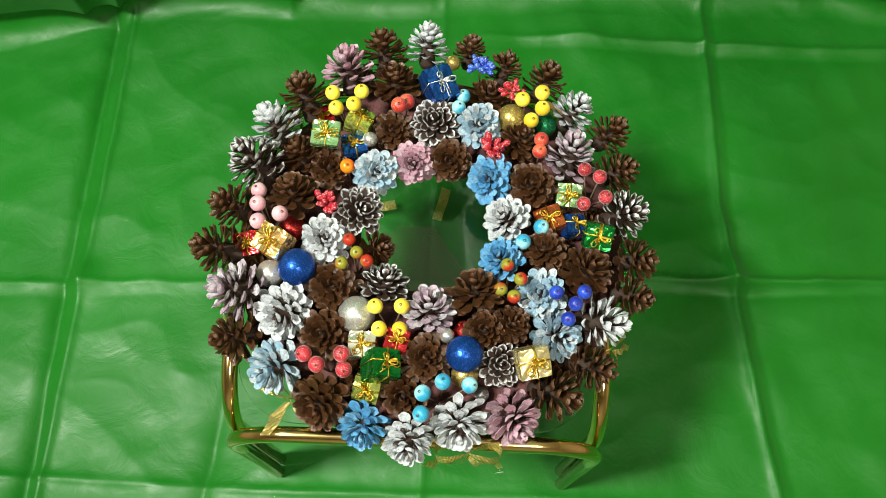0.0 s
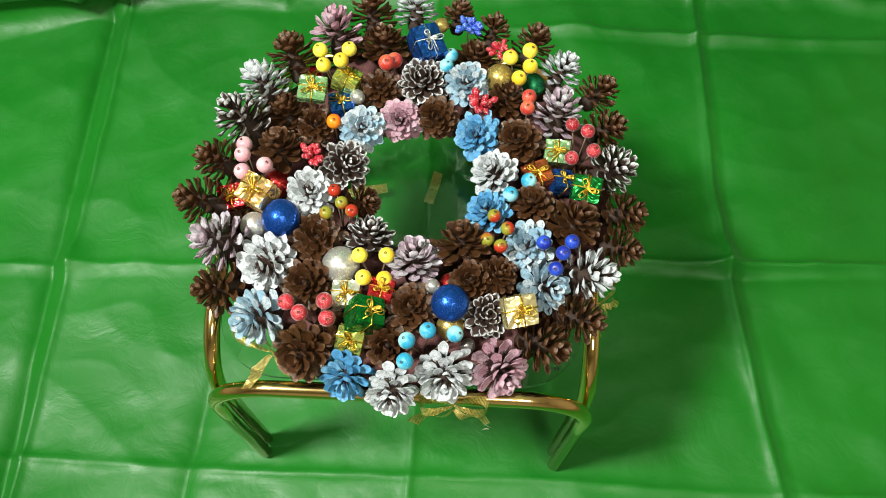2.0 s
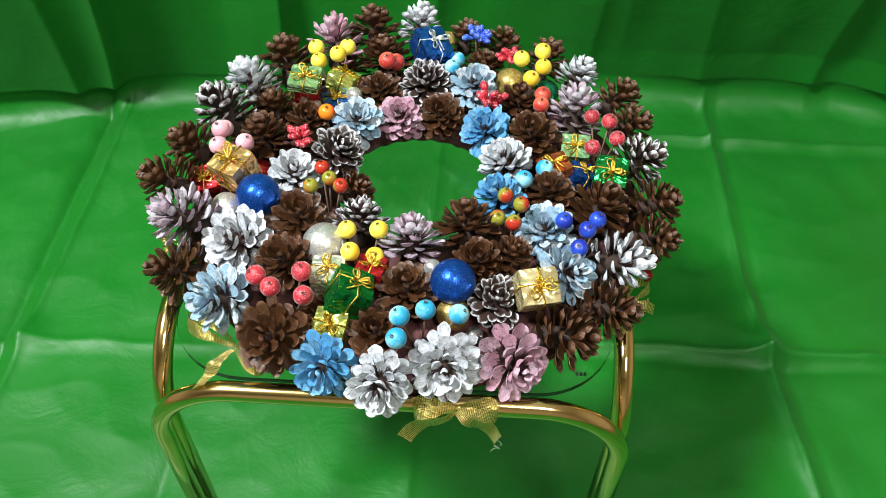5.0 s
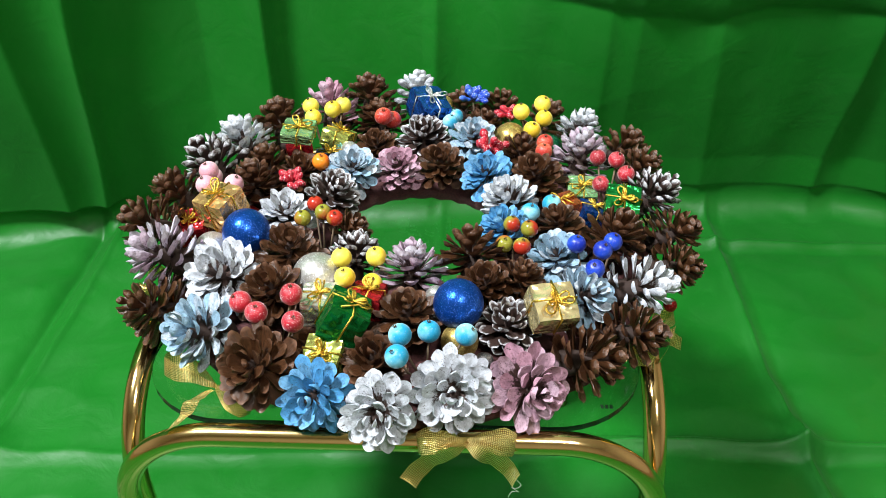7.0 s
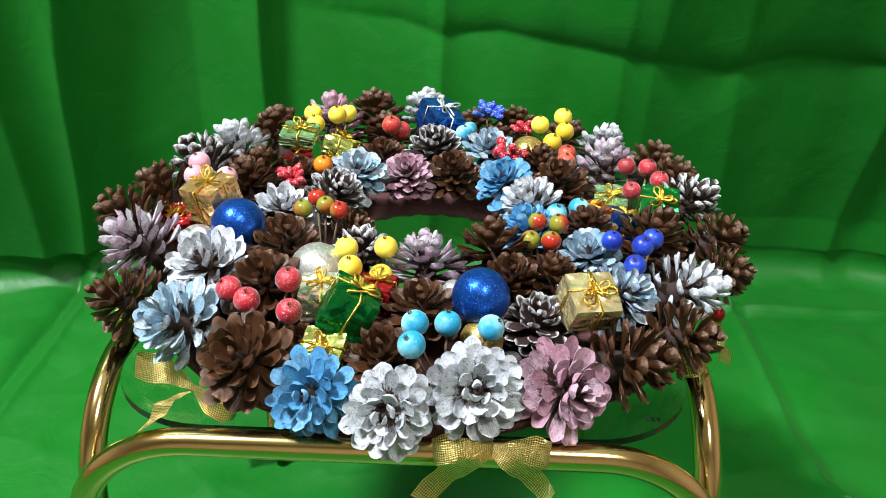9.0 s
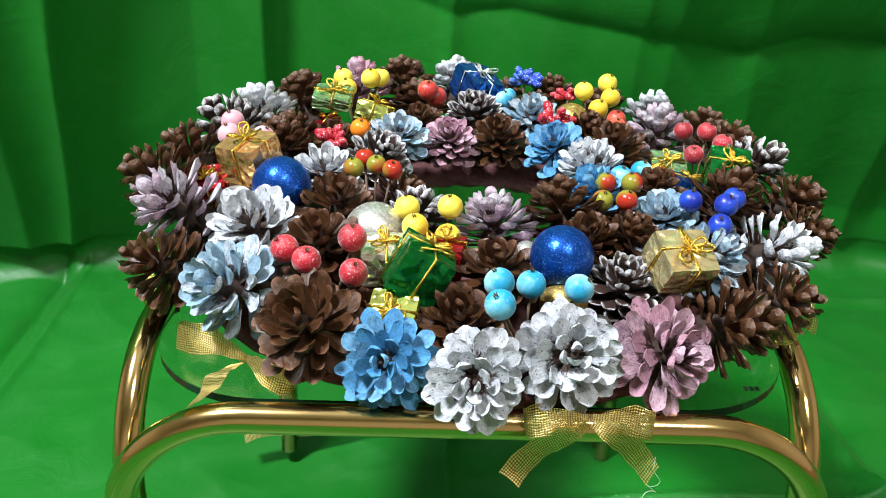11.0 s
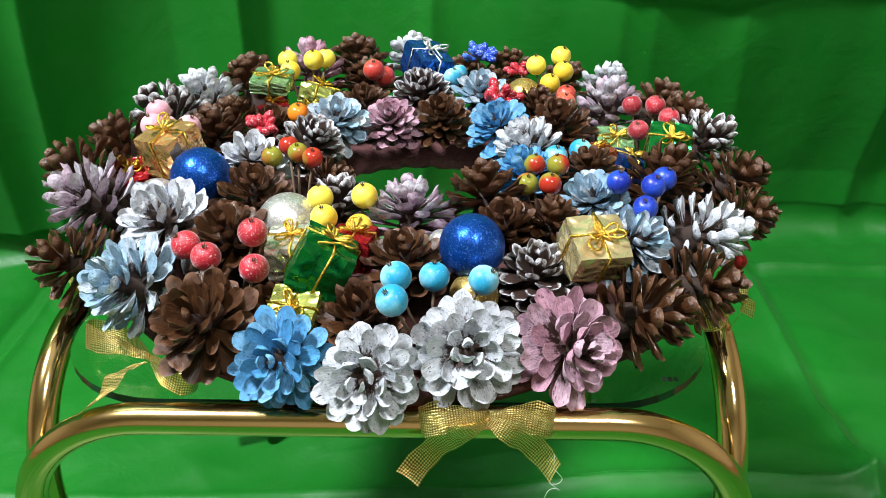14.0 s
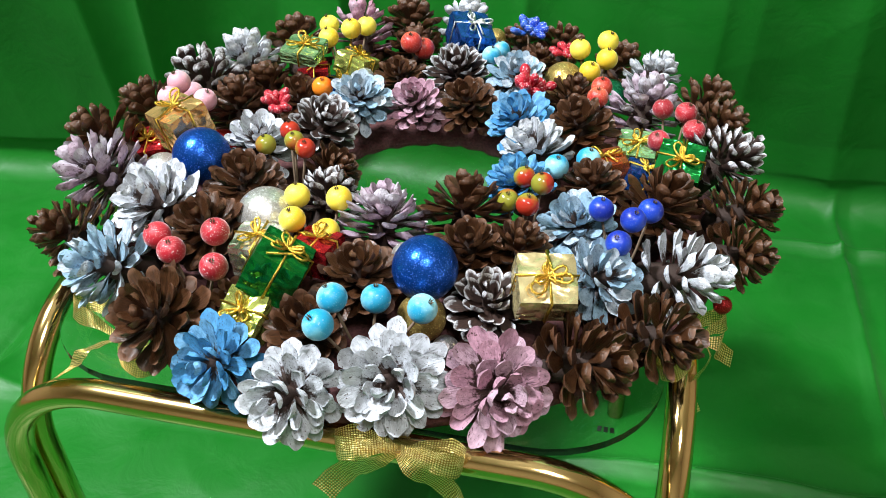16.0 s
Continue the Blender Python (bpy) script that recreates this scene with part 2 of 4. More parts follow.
def ribbon_material():
    """Woven metallic organza: a fine grid of gold threads with gaps."""
    m, t, p = shader("gold_organza")
    uv = t.nodes.new("ShaderNodeTexCoord")
    xyz = t.nodes.new("ShaderNodeSeparateXYZ")
    t.links.new(uv.outputs["UV"], xyz.inputs[0])
    threads = []
    for axis, count in (("X", 2850.0), ("Y", 2950.0)):
        threads.append(maths(t, "ABSOLUTE", maths(t, "SINE", maths(t, "MULTIPLY", xyz.outputs[axis], count))))
    weave = maths(t, "MAXIMUM", *threads)
    n = noise_tex(t, 420.0, 3)
    # shade in the weave's valleys and sparkle on its crowns, put into the colour
    weave_shade = maths(t, "ADD", maths(t, "MULTIPLY", threads[0], threads[1]), maths(t, "MULTIPLY", maths(t, "SUBTRACT", n.outputs["Fac"], 0.5), 0.9))
    t.links.new(ramp(t, weave_shade, [(0.12, (0.30, 0.17, 0.02)), (0.45, (0.72, 0.48, 0.11)), (0.85, (0.98, 0.84, 0.42))]).outputs["Color"], p.inputs["Base Color"])
    p.inputs["Metallic"].default_value, p.inputs["Roughness"].default_value = 0.85, 0.30
    t.links.new(maths(t, "MULTIPLY", maths(t, "ADD", weave, -0.59), 6.0, True), p.inputs["Alpha"])
    bump(t, p, weave, 0.9, 0.0009)
    return m


def glass_material():
    m, t, p = shader("clear_glass")
    p.inputs["Base Color"].default_value = (0.93, 0.98, 0.95, 1)
    p.inputs["Roughness"].default_value = 0.02
    p.inputs["Transmission Weight"].default_value = 1.0
    p.inputs["IOR"].default_value = 1.5
    return m


CLOTH, BRASS, RIBBON, GLASS = cloth_material(), brass_material(), ribbon_material(), glass_material()
EDGE = plain("dark_green_glass_edge", (0.008, 0.022, 0.014), 0.15, scale=60)
FELT = plain("burgundy_felt", (0.10, 0.035, 0.035), 0.9, scale=700, vary=0.4, relief=0.5)
WALL = plain("cream_wall_paint", (0.50, 0.44, 0.36), 0.8, scale=8, vary=0.06)
CEIL = plain("white_ceiling_paint", (0.80, 0.78, 0.74), 0.85, scale=8, vary=0.04)
BOARDS = plain("brown_floor_boards", (0.22, 0.10, 0.05), 0.4, scale=9, vary=0.3)
HONEY = plain("honey_varnished_wood", (0.90, 0.52, 0.06), 0.22, scale=14, vary=0.22, relief=0.03)
DARKWOOD = plain("red_brown_wood", (0.20, 0.06, 0.025), 0.4, scale=14, vary=0.25)
THREAD = plain("pale_thread", (0.75, 0.74, 0.66), 0.5)
PRINT = plain("black_print", (0.01, 0.01, 0.01), 0.5)


# ---- mesh helpers ----
def mesh_of(name, verts, faces, mats, smooth=True, index=None):
    me = bpy.data.meshes.new(name)
    me.from_pydata([tuple(v) for v in verts], [], faces)
    for m in mats:
        me.materials.append(m)
    me.polygons.foreach_set("use_smooth", [smooth] * len(faces))
    if index is not None:
        me.polygons.foreach_set("material_index", index)
    me.update()
    return me


def from_bm(name, bm, mats, smooth=True):
    me = bpy.data.meshes.new(name)
    bmesh.ops.recalc_face_normals(bm, faces=bm.faces)
    bm.to_mesh(me)
    bm.free()
    for m in mats:
        me.materials.append(m)
    if smooth:
        me.polygons.foreach_set("use_smooth", [True] * len(me.polygons))
    return me


def part(name, me, parent, m=None, label=""):
    ob = new(name, me)
    ob.parent = parent
    if m is not None:
        ob.matrix_basis = m
    return tagged(ob, label)


def tube(points, radius, sides=10, closed=False):
    """Vertices and faces of a tube along points, with a steady frame and rounded shut ends."""
    pts = [Vector(p) for p in points]
    n = len(pts)
    verts, faces, side = [], [], None
    for i, p in enumerate(pts):
        a, b = pts[(i - 1) % n if closed else max(i - 1, 0)], pts[(i + 1) % n if closed else min(i + 1, n - 1)]
        d = (b - a).normalized()
        if side is None:
            side = d.cross(Vector((0.31, 0.17, 0.93)) if abs(d.z) < 0.9 else Vector((1, 0, 0))).normalized()
        side = (side - d * side.dot(d)).normalized()
        up = d.cross(side)
        for k in range(sides):
            w = 2 * math.pi * k / sides
            verts.append(p + radius * (math.cos(w) * side + math.sin(w) * up))
    for i in range(n if closed else n - 1):
        for k in range(sides):
            j, l = (i + 1) % n, (k + 1) % sides
            faces.append((i * sides + k, i * sides + l, j * sides + l, j * sides + k))
    if not closed:
        faces.append(tuple(reversed(range(sides))))
        faces.append(tuple(range((n - 1) * sides, n * sides)))
    return verts, faces


def join(*pieces):
    verts, faces = [], []
    for v, f in pieces:
        faces += [tuple(i + len(verts) for i in face) for face in f]
        verts += list(v)
    return verts, faces


def sphere(radius, rings=14, sides=20, squash=1.0, dent=0.0):
    bm = bmesh.new()
    bmesh.ops.create_uvsphere(bm, u_segments=sides, v_segments=rings, radius=radius)
    for v in bm.verts:
        v.co.z *= squash
        if dent and v.co.z > 0:
            v.co.z -= dent * radius * math.exp(-((v.co.xy.length / radius) / 0.28) ** 2)
    return bm


def arc_path(corners, radius, steps=9):
    """A path through corners, each one rounded off."""
    pts = [Vector(c) for c in corners]
    out = [pts[0]]
    for a, b, c in zip(pts, pts[1:], pts[2:]):
        u, w = (a - b).normalized(), (c - b).normalized()
        cut = radius / math.tan(u.angle(w) / 2)
        p, q = b + u * cut, b + w * cut
        mid = b + (u + w).normalized() * (radius / math.sin(u.angle(w) / 2))
        for i in range(steps + 1):
            d = (p - mid).lerp(q - mid, i / steps)
            turn = (p - mid).rotation_difference(q - mid)
            d = Matrix.Identity(3).to_quaternion().slerp(turn, i / steps) @ (p - mid)
            out.append(mid + d)
    return out + [pts[-1]]


# ---- the room that closes the place ----
def slab(name, low, high, material, label, kind="structure"):
    bm = bmesh.new()
    bmesh.ops.create_cube(bm, size=1)
    for v in bm.verts:
        v.co = Vector([l + (h - l) * (c + 0.5) for l, h, c in zip(low, high, v.co)])
    return tagged(new(name, from_bm(name, bm, [material], False)), label, name.split("_")[0], kind=kind)


slab("floor", (-2.6, -2.6, -0.13), (2.6, 2.6, -0.03), BOARDS, "brown board floor under the green cloth")
slab("ceiling", (-2.6, -2.6, 2.5), (2.6, 2.6, 2.6), CEIL, "white painted ceiling")
slab("wall_north", (-2.6, 1.5, -0.02), (2.6, 1.6, 2.5), WALL, "cream painted wall behind the green cloth")
slab("wall_south", (-2.6, -2.7, -0.02), (2.6, -2.6, 2.5), WALL, "cream painted wall")
slab("wall_west", (-2.7, -2.6, -0.02), (-2.6, 1.5, 2.5), WALL, "cream painted wall")
slab("wall_east", (2.6, -2.6, -0.02), (2.7, 1.5, 2.5), WALL, "cream painted wall")


# ---- green cloth: floor and hanging wall in one sheet ----
def crease(d, w):
    return math.exp(-(math.sqrt(d * d + 4e-6) - 0.002) / w)


def floor_relief(x, y):
    wob = 0.006 * noise.noise(Vector((x * 4, y * 4, 4.0))) + 0.0015 * noise.noise(Vector((x * 25, y * 25, 8.0)))
    keep = 0.65 + 1.0 * abs(noise.noise(Vector((x * 3.1, y * 3.3, 6.0))))
    z = 0.013 * noise.noise(Vector((x * 2.2, y * 2.2, 0.3))) + 0.0065 * noise.noise(Vector((x * 6, y * 5, 2.0)))
    z += 0.0022 * noise.noise(Vector((x * 4 + 3 * y, y * 22 - 9 * x, 3.0))) + 0.0016 * noise.noise(Vector((x * 24 + 8 * y, y * 5, 12.0)))
    # crumples: thin raised lines between shallow hollows
    z -= 0.0070 * abs(noise.noise(Vector((x * 5.5 + 2 * y, y * 6.5, 21.0)))) + 0.0030 * abs(noise.noise(Vector((x * 13 - 4 * y, y * 15 + 3 * x, 23.0))))
    # fold lines from the packing
    z += keep * (0.0065 * crease(x + 0.423 + wob, 0.0040) - 0.013 * crease(x + 0.442 + 0.02 * y + wob, 0.009))
    o = x - 0.358 - 0.11 * max(0.0, 0.20 - y) + wob
    z += keep * (0.0080 * crease(o, 0.0040) - 0.004 * crease(o - 0.018, 0.012))
    z += keep * 0.0036 * crease(x + wob, 0.0045)
    k = keep * (0.45 + 0.65 * min(1, max(0, 8 * (x - 0.08))))
    o = y - (0.087 + 0.048 * x) + wob
    z += k * (0.0080 * crease(o, 0.0038) - 0.0045 * crease(o + 0.016, 0.011))
    z += keep * 0.0036 * crease(y + 0.165 + wob, 0.0045) + keep * 0.004 * crease(y + 0.36 + wob, 0.008)
    z -= 0.007 * crease(x + 0.225 - 0.08 * y + wob, 0.012) * min(1, max(0, -8 * y))
    o = y - 0.450 + wob
    z += keep * (0.0070 * crease(o, 0.0042) - 0.004 * crease(o + 0.016, 0.012)) * min(1, max(0, 5 * (x - 0.02)))
    for cx, cy, a, s in ((0.372, 0.112, 0.010, 0.022), (0.395, -0.02, 0.007, 0.03), (-0.42, 0.07, 0.009, 0.022), (0.18, 0.45, 0.006, 0.035)):
        z += a * math.exp(-((x - cx) ** 2 + (y - cy) ** 2) / s ** 2)
    return z


def wall_relief(x, z):
    wob = 0.008 * noise.noise(Vector((x * 3, z * 4, 9.0)))
    d = 0.014 * noise.noise(Vector((x * 2.6, z * 1.6, 7.0))) + 0.005 * noise.noise(Vector((x * 9, z * 4, 1.0)))
    d -= 0.004 * abs(noise.noise(Vector((x * 8, z * 5, 31.0))))
    # hanging panels: each one swells towards its edge and drops off behind it
    for at, a, w1, w2, lean in ((-0.480, 0.040, 0.10, 0.030, 0.05), (-0.440, 0.026, 0.025, 0.006, 0.15), (-0.209, 0.030, 0.11, 0.007, 0.03), (-0.020, 0.016, 0.09, 0.018, 0.06),
                                (0.186, 0.007, 0.07, 0.014, 0.02), (0.350, 0.009, 0.06, 0.030, -0.10), (0.500, 0.012, 0.03, 0.02, 0.0), (0.600, 0.022, 0.05, 0.06, -0.20), (-0.8, 0.04, 0.05, 0.06, 0)):
        o = x - at - lean * z + wob
        d += a * crease(o, w2 if o > 0 else w1)
    # a fold line that sags from pleat to pleat
    swag = float(np.interp(x, (-0.2, -0.05, 0.0, 0.06, 0.18, 0.306, 0.346, 0.37, 0.50), (0.345, 0.328, 0.312, 0.320, 0.306, 0.289, 0.302, 0.308, 0.300)))
    o = z - swag - 0.2 * wob
    d -= 0.010 * crease(o, 0.014 if o > 0 else 0.045) * min(1, max(0, 4 * (x + 0.20)))
    d += 0.0025 * noise.noise(Vector((x * 20, z * 5, 15.0)))
    d -= 0.03 * max(0, x - 0.12) * min(1, max(0, (z - 0.03) / 0.06))
    d += z * (0.03 + 0.28 * min(1, max(0, (x + 0.02) / 0.25)) + 0.19 * min(1, max(0, (-0.28 - x) / 0.12)))
    return d


def foot_line(x):
    """Where the hanging part meets the floor."""
    return float(np.interp(x, (-0.75, -0.60, -0.47, -0.29, 0.16, 0.36, 0.53, 0.65), (0.415, 0.445, 0.488, 0.505, 0.533, 0.543, 0.548, 0.53)))


def green_cloth():
    bend = 0.045
    xs = [*np.linspace(-1.45, -0.82, 18), *np.linspace(-0.80, 0.76, 540), *np.linspace(0.78, 1.35, 18)]
    ss = [*np.linspace(-1.7, -0.42, 28), *np.linspace(-0.40, 0.98, 470), *np.linspace(1.0, 1.75, 20)]
    nx, ns = len(xs) - 1, len(ss) - 1
    verts = []
    for j in range(ns + 1):
        s = float(ss[j])
        for i in range(nx + 1):
            x = float(xs[i])
            line = foot_line(x)
            turn, arc = line - bend, bend * math.pi / 2
            if s <= turn:
                y, z, ny, nz, k = s, 0.0, 0.0, 1.0, 0.0
            elif s < turn + arc:
                a = (s - turn) / bend
                y, z, ny, nz, k = turn + bend * math.sin(a), bend * (1 - math.cos(a)), -math.sin(a), math.cos(a), a / (math.pi / 2)
            else:
                y, z, ny, nz, k = line, bend + s - turn - arc, -1.0, 0.0, 1.0
            d = (floor_relief(x, s) * (1 - k) if k < 1 else 0) + (wall_relief(x, z) * k if k > 0 else 0)
            verts.append((x, y + ny * d, z + nz * d))
    # the hanging part ends at a curved free edge
    rise = [float(s) - 0.491 for s in ss]
    hem = [0.662 - 0.18 * max(0.08, h) + 0.22 * max(0.0, (0.11 - h) / 0.11) ** 2.2 + 4 * max(0.0, -h) for h in rise]
    step = 0.0030
    for j in range(ns + 1):
        for i in range(nx + 1):
            x, y, z = verts[j * (nx + 1) + i]
            if hem[j] < x < hem[j] + step + 1.2 * abs(hem[max(j - 1, 0)] - hem[j]):
                verts[j * (nx + 1) + i] = (hem[j], y, z)
    faces = [(j * (nx + 1) + i, j * (nx + 1) + i + 1, (j + 1) * (nx + 1) + i + 1, (j + 1) * (nx + 1) + i) for j in range(ns) for i in range(nx)
             if verts[j * (nx + 1) + i + 1][0] <= hem[j] + 1e-6 and verts[(j + 1) * (nx + 1) + i + 1][0] <= hem[j + 1] + 1e-6]
    ob = new("backdrop_cloth", mesh_of("backdrop_cloth", verts, faces, [CLOTH]))
    return tagged(ob, "creased green satin cloth over floor and wall", "cloth", kind="structure")


green_cloth()


# ---- brass stool with a glass seat ----
def brass_stool():
    stool = tagged(new("stool"), "low polished brass tube stool with clear glass seat on cloth", "stool")
    r, top, half, fy = 0.0068, 0.2755, 0.1555, 0.1565
    stool.matrix_basis = pose(-0.0015, 0, 0)

    def rail(name, corners, label=""):
        v, f = tube(arc_path(corners, 0.060 if corners[-1][0] > 0.1 or corners[0][0] == corners[1][0] and abs(corners[0][0]) > 0.1 else 0.03, 14), r, 18)
        part(name, mesh_of(name, v, f, [BRASS]), stool, label=label)

    back = 0.172
    for sy in (-1, 1):
        y = -fy if sy < 0 else back
        w = half if sy < 0 else 0.137
        rail("front_frame" if sy < 0 else "back_frame", [(-w, y - sy * 0.010, 0.004), (-w, y, top), (w, y, top), (w, y - sy * 0.010, 0.004)])
    for sx in (-1, 1):
        y, y2 = fy - 2 * r - 0.0005, back - 2 * r - 0.0005
        rail("side_frame", [(sx * half, -y + 0.010, 0.004), (sx * half, -y, top), (sx * half, 0.03, top), (sx * 0.137, y2, top), (sx * 0.137, y2 - 0.010, 0.004)])
    # glass seat, a square with round corners
    out, n, c, depth, mid = [], 10, 0.055, (0.1475 + back - 0.009) / 2, (back - 0.009 - 0.1475) / 2
    for qx, qy, a0 in ((1, 1, 0), (-1, 1, 90), (-1, -1, 180), (1, -1, 270)):
        for k in range(n + 1):
            a = radians(a0 + 90 * k / n)
            out.append(((0.1475 - 0.016 * (qy > 0) - c) * qx + c * math.cos(a), (depth - c) * qy + mid + c * math.sin(a)))
    m = len(out)
    low, high = 0.2745, 0.2785
    verts = [(x, y, low) for x, y in out] + [(x, y, high) for x, y in out]
    faces = [tuple(reversed(range(m))), tuple(range(m, 2 * m))] + [(k, (k + 1) % m, m + (k + 1) % m, m + k) for k in range(m)]
    glass = part("glass_seat", mesh_of("glass_seat", verts, faces, [GLASS, EDGE], False, [0, 0] + [1] * m), stool, label="clear glass plate with a dark green edge")
    glass.visible_shadow = False
    # black print on the glass
    for k in range(3):
        bm = bmesh.new()
        bmesh.ops.create_cube(bm, size=1)
        part("print_mark", from_bm("print_mark", bm, [PRINT], False), stool, pose(0.1215 + 0.0026 * k, -0.131, 0.2787) @ Matrix.Diagonal((0.0017, 0.0028, 0.0003, 1)))


brass_stool()


# ---- wreath ----
BASE_Z = 0.2787
wreath = tagged(new("wreath"), "round wreath of painted pine cones, berries and tiny gifts on stool", "wreath")
wreath.matrix_basis = pose(0, 0, BASE_Z)


def wreath_base():
    bm = bmesh.new()
    rings = [(0.068, 0.0), (0.150, 0.0), (0.166, 0.004), (0.166, 0.010), (0.150, 0.016), (0.070, 0.016), (0.062, 0.011), (0.062, 0.004)]
    n = 72
    rows = [[bm.verts.new((r * math.cos(2 * math.pi * k / n) + 0.006, r * math.sin(2 * math.pi * k / n) + 0.016 * (r < 0.08) + 0.010, z + 0.001 * math.sin(k * 2.3))) for k in range(n)] for r, z in rings]
    for a in range(len(rings)):
        b = (a + 1) % len(rings)
        for k in range(n):
            bm.faces.new((rows[a][k], rows[a][(k + 1) % n], rows[b][(k + 1) % n], rows[b][k]))
    part("ring_base", from_bm("ring_base", bm, [FELT]), wreath, label="burgundy felt covered ring")


wreath_base()


def scale_mesh(material, seed):
    """One woody cone scale, one unit long along x: a narrow stalk, a broad cupped blade and a thick, keeled end with a small knob."""
    rnd = random.Random(seed)
    us = (0.0, 0.22, 0.45, 0.64, 0.80, 0.92, 1.0)
    wide = (0.10, 0.13, 0.20, 0.27, 0.31, 0.29, 0.20)
    left = [h * (1 + rnd.uniform(-0.08, 0.08)) for h in wide]
    right = [h * (1 + rnd.uniform(-0.08, 0.08)) for h in wide]
    thick = (0.05, 0.05, 0.06, 0.085, 0.145, 0.165, 0.10)
    vs = (-1.0, -0.55, 0.0, 0.55, 1.0)
    curl, cup, keel, skew = rnd.uniform(0.02, 0.10), rnd.uniform(0.02, 0.08), rnd.uniform(0.0, 0.025), rnd.uniform(-0.03, 0.03)
    top, low = [], []
    for u, hl, hr, th in zip(us, left, right, thick):
        for v in vs:
            z = curl * u * u + cup * v * v * u + skew * v * u + keel * u * (1 - abs(v)) + rnd.uniform(-0.006, 0.006)
            x = u - 0.06 * v * v * u + rnd.uniform(-0.012, 0.012) * u
            under = th * (1 - 0.62 * v * v)
            y = v * (hl if v < 0 else hr)
            top.append((x, y, z + 0.02))
            low.append((x - 0.10 * max(0.0, u - 0.75) / 0.25 * (1 - 0.5 * v * v), y * (0.94 if u > 0.7 else 1), z + 0.02 - under))
    n, w, m = len(top), len(vs), len(us)
    faces = []
    for i in range(m - 1):
        for j in range(w - 1):
            a = i * w + j
            faces.append((a, a + w, a + w + 1, a + 1))
            faces.append((n + a, n + a + 1, n + a + w + 1, n + a + w))
    # the rim has its own corners, so that its edge stays crisp
    ring = [i * w for i in range(m)] + [(m - 1) * w + j for j in range(1, w)] + [i * w + w - 1 for i in range(m - 2, -1, -1)]
    verts = top + low
    at = len(verts)
    verts += [top[k] for k in ring] + [low[k] for k in ring]
    r = len(ring)
    faces += [(at + k, at + r + k, at + r + k + 1, at + k + 1) for k in range(r - 1)]
    # the knob in the middle of the thick end
    k = len(verts)
    tip = Vector(low[(m - 2) * w + 2]).lerp(Vector(low[(m - 1) * w + 2]), 0.5)
    verts += [tip + Vector(d) for d in ((-0.05, -0.05, 0.0), (-0.05, 0.05, 0.0), (0.035, 0.05, 0.045), (0.035, -0.05, 0.045), (0.03, 0.0, -0.035))]
    faces += [(k, k + 1, k + 4), (k + 1, k + 2, k + 4), (k + 2, k + 3, k + 4), (k + 3, k, k + 4)]
    return mesh_of("scale", verts, faces, [material])


SCALES = {key: [scale_mesh(m, 7 * k + 3) for k in range(7)] for key, (m, _) in CONES.items()}
tally = [0]


def core_mesh():
    verts, faces = [], []
    rings = ((0.02, 0.10), (0.10, 0.16), (0.3, 0.14), (0.5, 0.09), (0.66, 0.045), (0.76, 0.01))
    for z, r in rings:
        verts += [(r * math.cos(k * math.pi / 4), r * math.sin(k * math.pi / 4), z) for k in range(8)]
    for i in range(len(rings) - 1):
        for k in range(8):
            faces.append((i * 8 + k, i * 8 + (k + 1) % 8, i * 8 + 8 + (k + 1) % 8, i * 8 + 8 + k))
    faces += [tuple(reversed(range(8))), tuple(range(40, 48))]
    return mesh_of("pine_cone", verts, faces, [CORE])


CORE_MESH = core_mesh()


def pine_cone(kind, x, y, z, az, el, radius, long=2.1, wide=1.0, count=48):
    """An open pine cone whose middle is at (x, y, z); its axis points to azimuth az, el degrees up."""
    tally[0] += 1
    rnd = random.Random(100 + tally[0])
    a, e = radians(az), radians(el)
    axis = Vector((math.cos(e) * math.cos(a), math.cos(e) * math.sin(a), math.sin(e)))
    length = radius * long
    foot = Vector((x, y, z - BASE_Z)) - axis * length * 0.45
    turn = axis.to_track_quat("Z", "Y").to_matrix().to_4x4() @ pose(0, 0, 0, 0, 0, rnd.uniform(0, 360))
    # the core carries the size of the cone; its scales keep their own
    cone = part("pine_cone", CORE_MESH, wreath, Matrix.Translation(foot) @ turn, CONES[kind][1])
    cone.matrix_basis = cone.matrix_basis @ Matrix.Diagonal((length, length, length, 1))
    unit = 1 / long
    tight = rnd.uniform(-4, 6)
    low = -0.40 - 0.6 * max(0.0, long - 2.1)
    for i in range(count):
        t = i / (count - 1)
        # the tips lie on an egg, evenly over its skin; near the top the scales fold together
        level = low + (0.985 - low) * t ** 0.86
        girth = math.sqrt(max(0.012, 1 - level * level)) * (1 - 0.14 * max(level, 0))
        out = unit * girth * rnd.uniform(0.90, 1.16)
        high = 0.40 + 0.48 * level + rnd.uniform(-0.02, 0.02)
        lift = radians(min(84, -10 + tight + 46 * t + 36 * t ** 3 + rnd.uniform(-9, 9)))
        root = unit * 0.20 * (1 - 0.85 * t)
        span = min(max((out - root) / max(0.2, math.cos(lift)), unit * 0.44), unit * 0.92)
        across = min(1.05 * span, unit * 0.66) * wide * (1 - 0.24 * t) * rnd.uniform(0.84, 1.14)
        m = pose(0, 0, 0, 0, 0, 137.508 * i + rnd.uniform(-6, 6)) @ pose(out - span * math.cos(lift), 0, high - span * math.sin(lift), rnd.uniform(-14, 14), -math.degrees(lift), 0)
        part("scale", SCALES[kind][rnd.randrange(7)], cone, m @ Matrix.Diagonal((span, across, unit * 0.62, 1)))
    return cone


BALL_MESH = {}


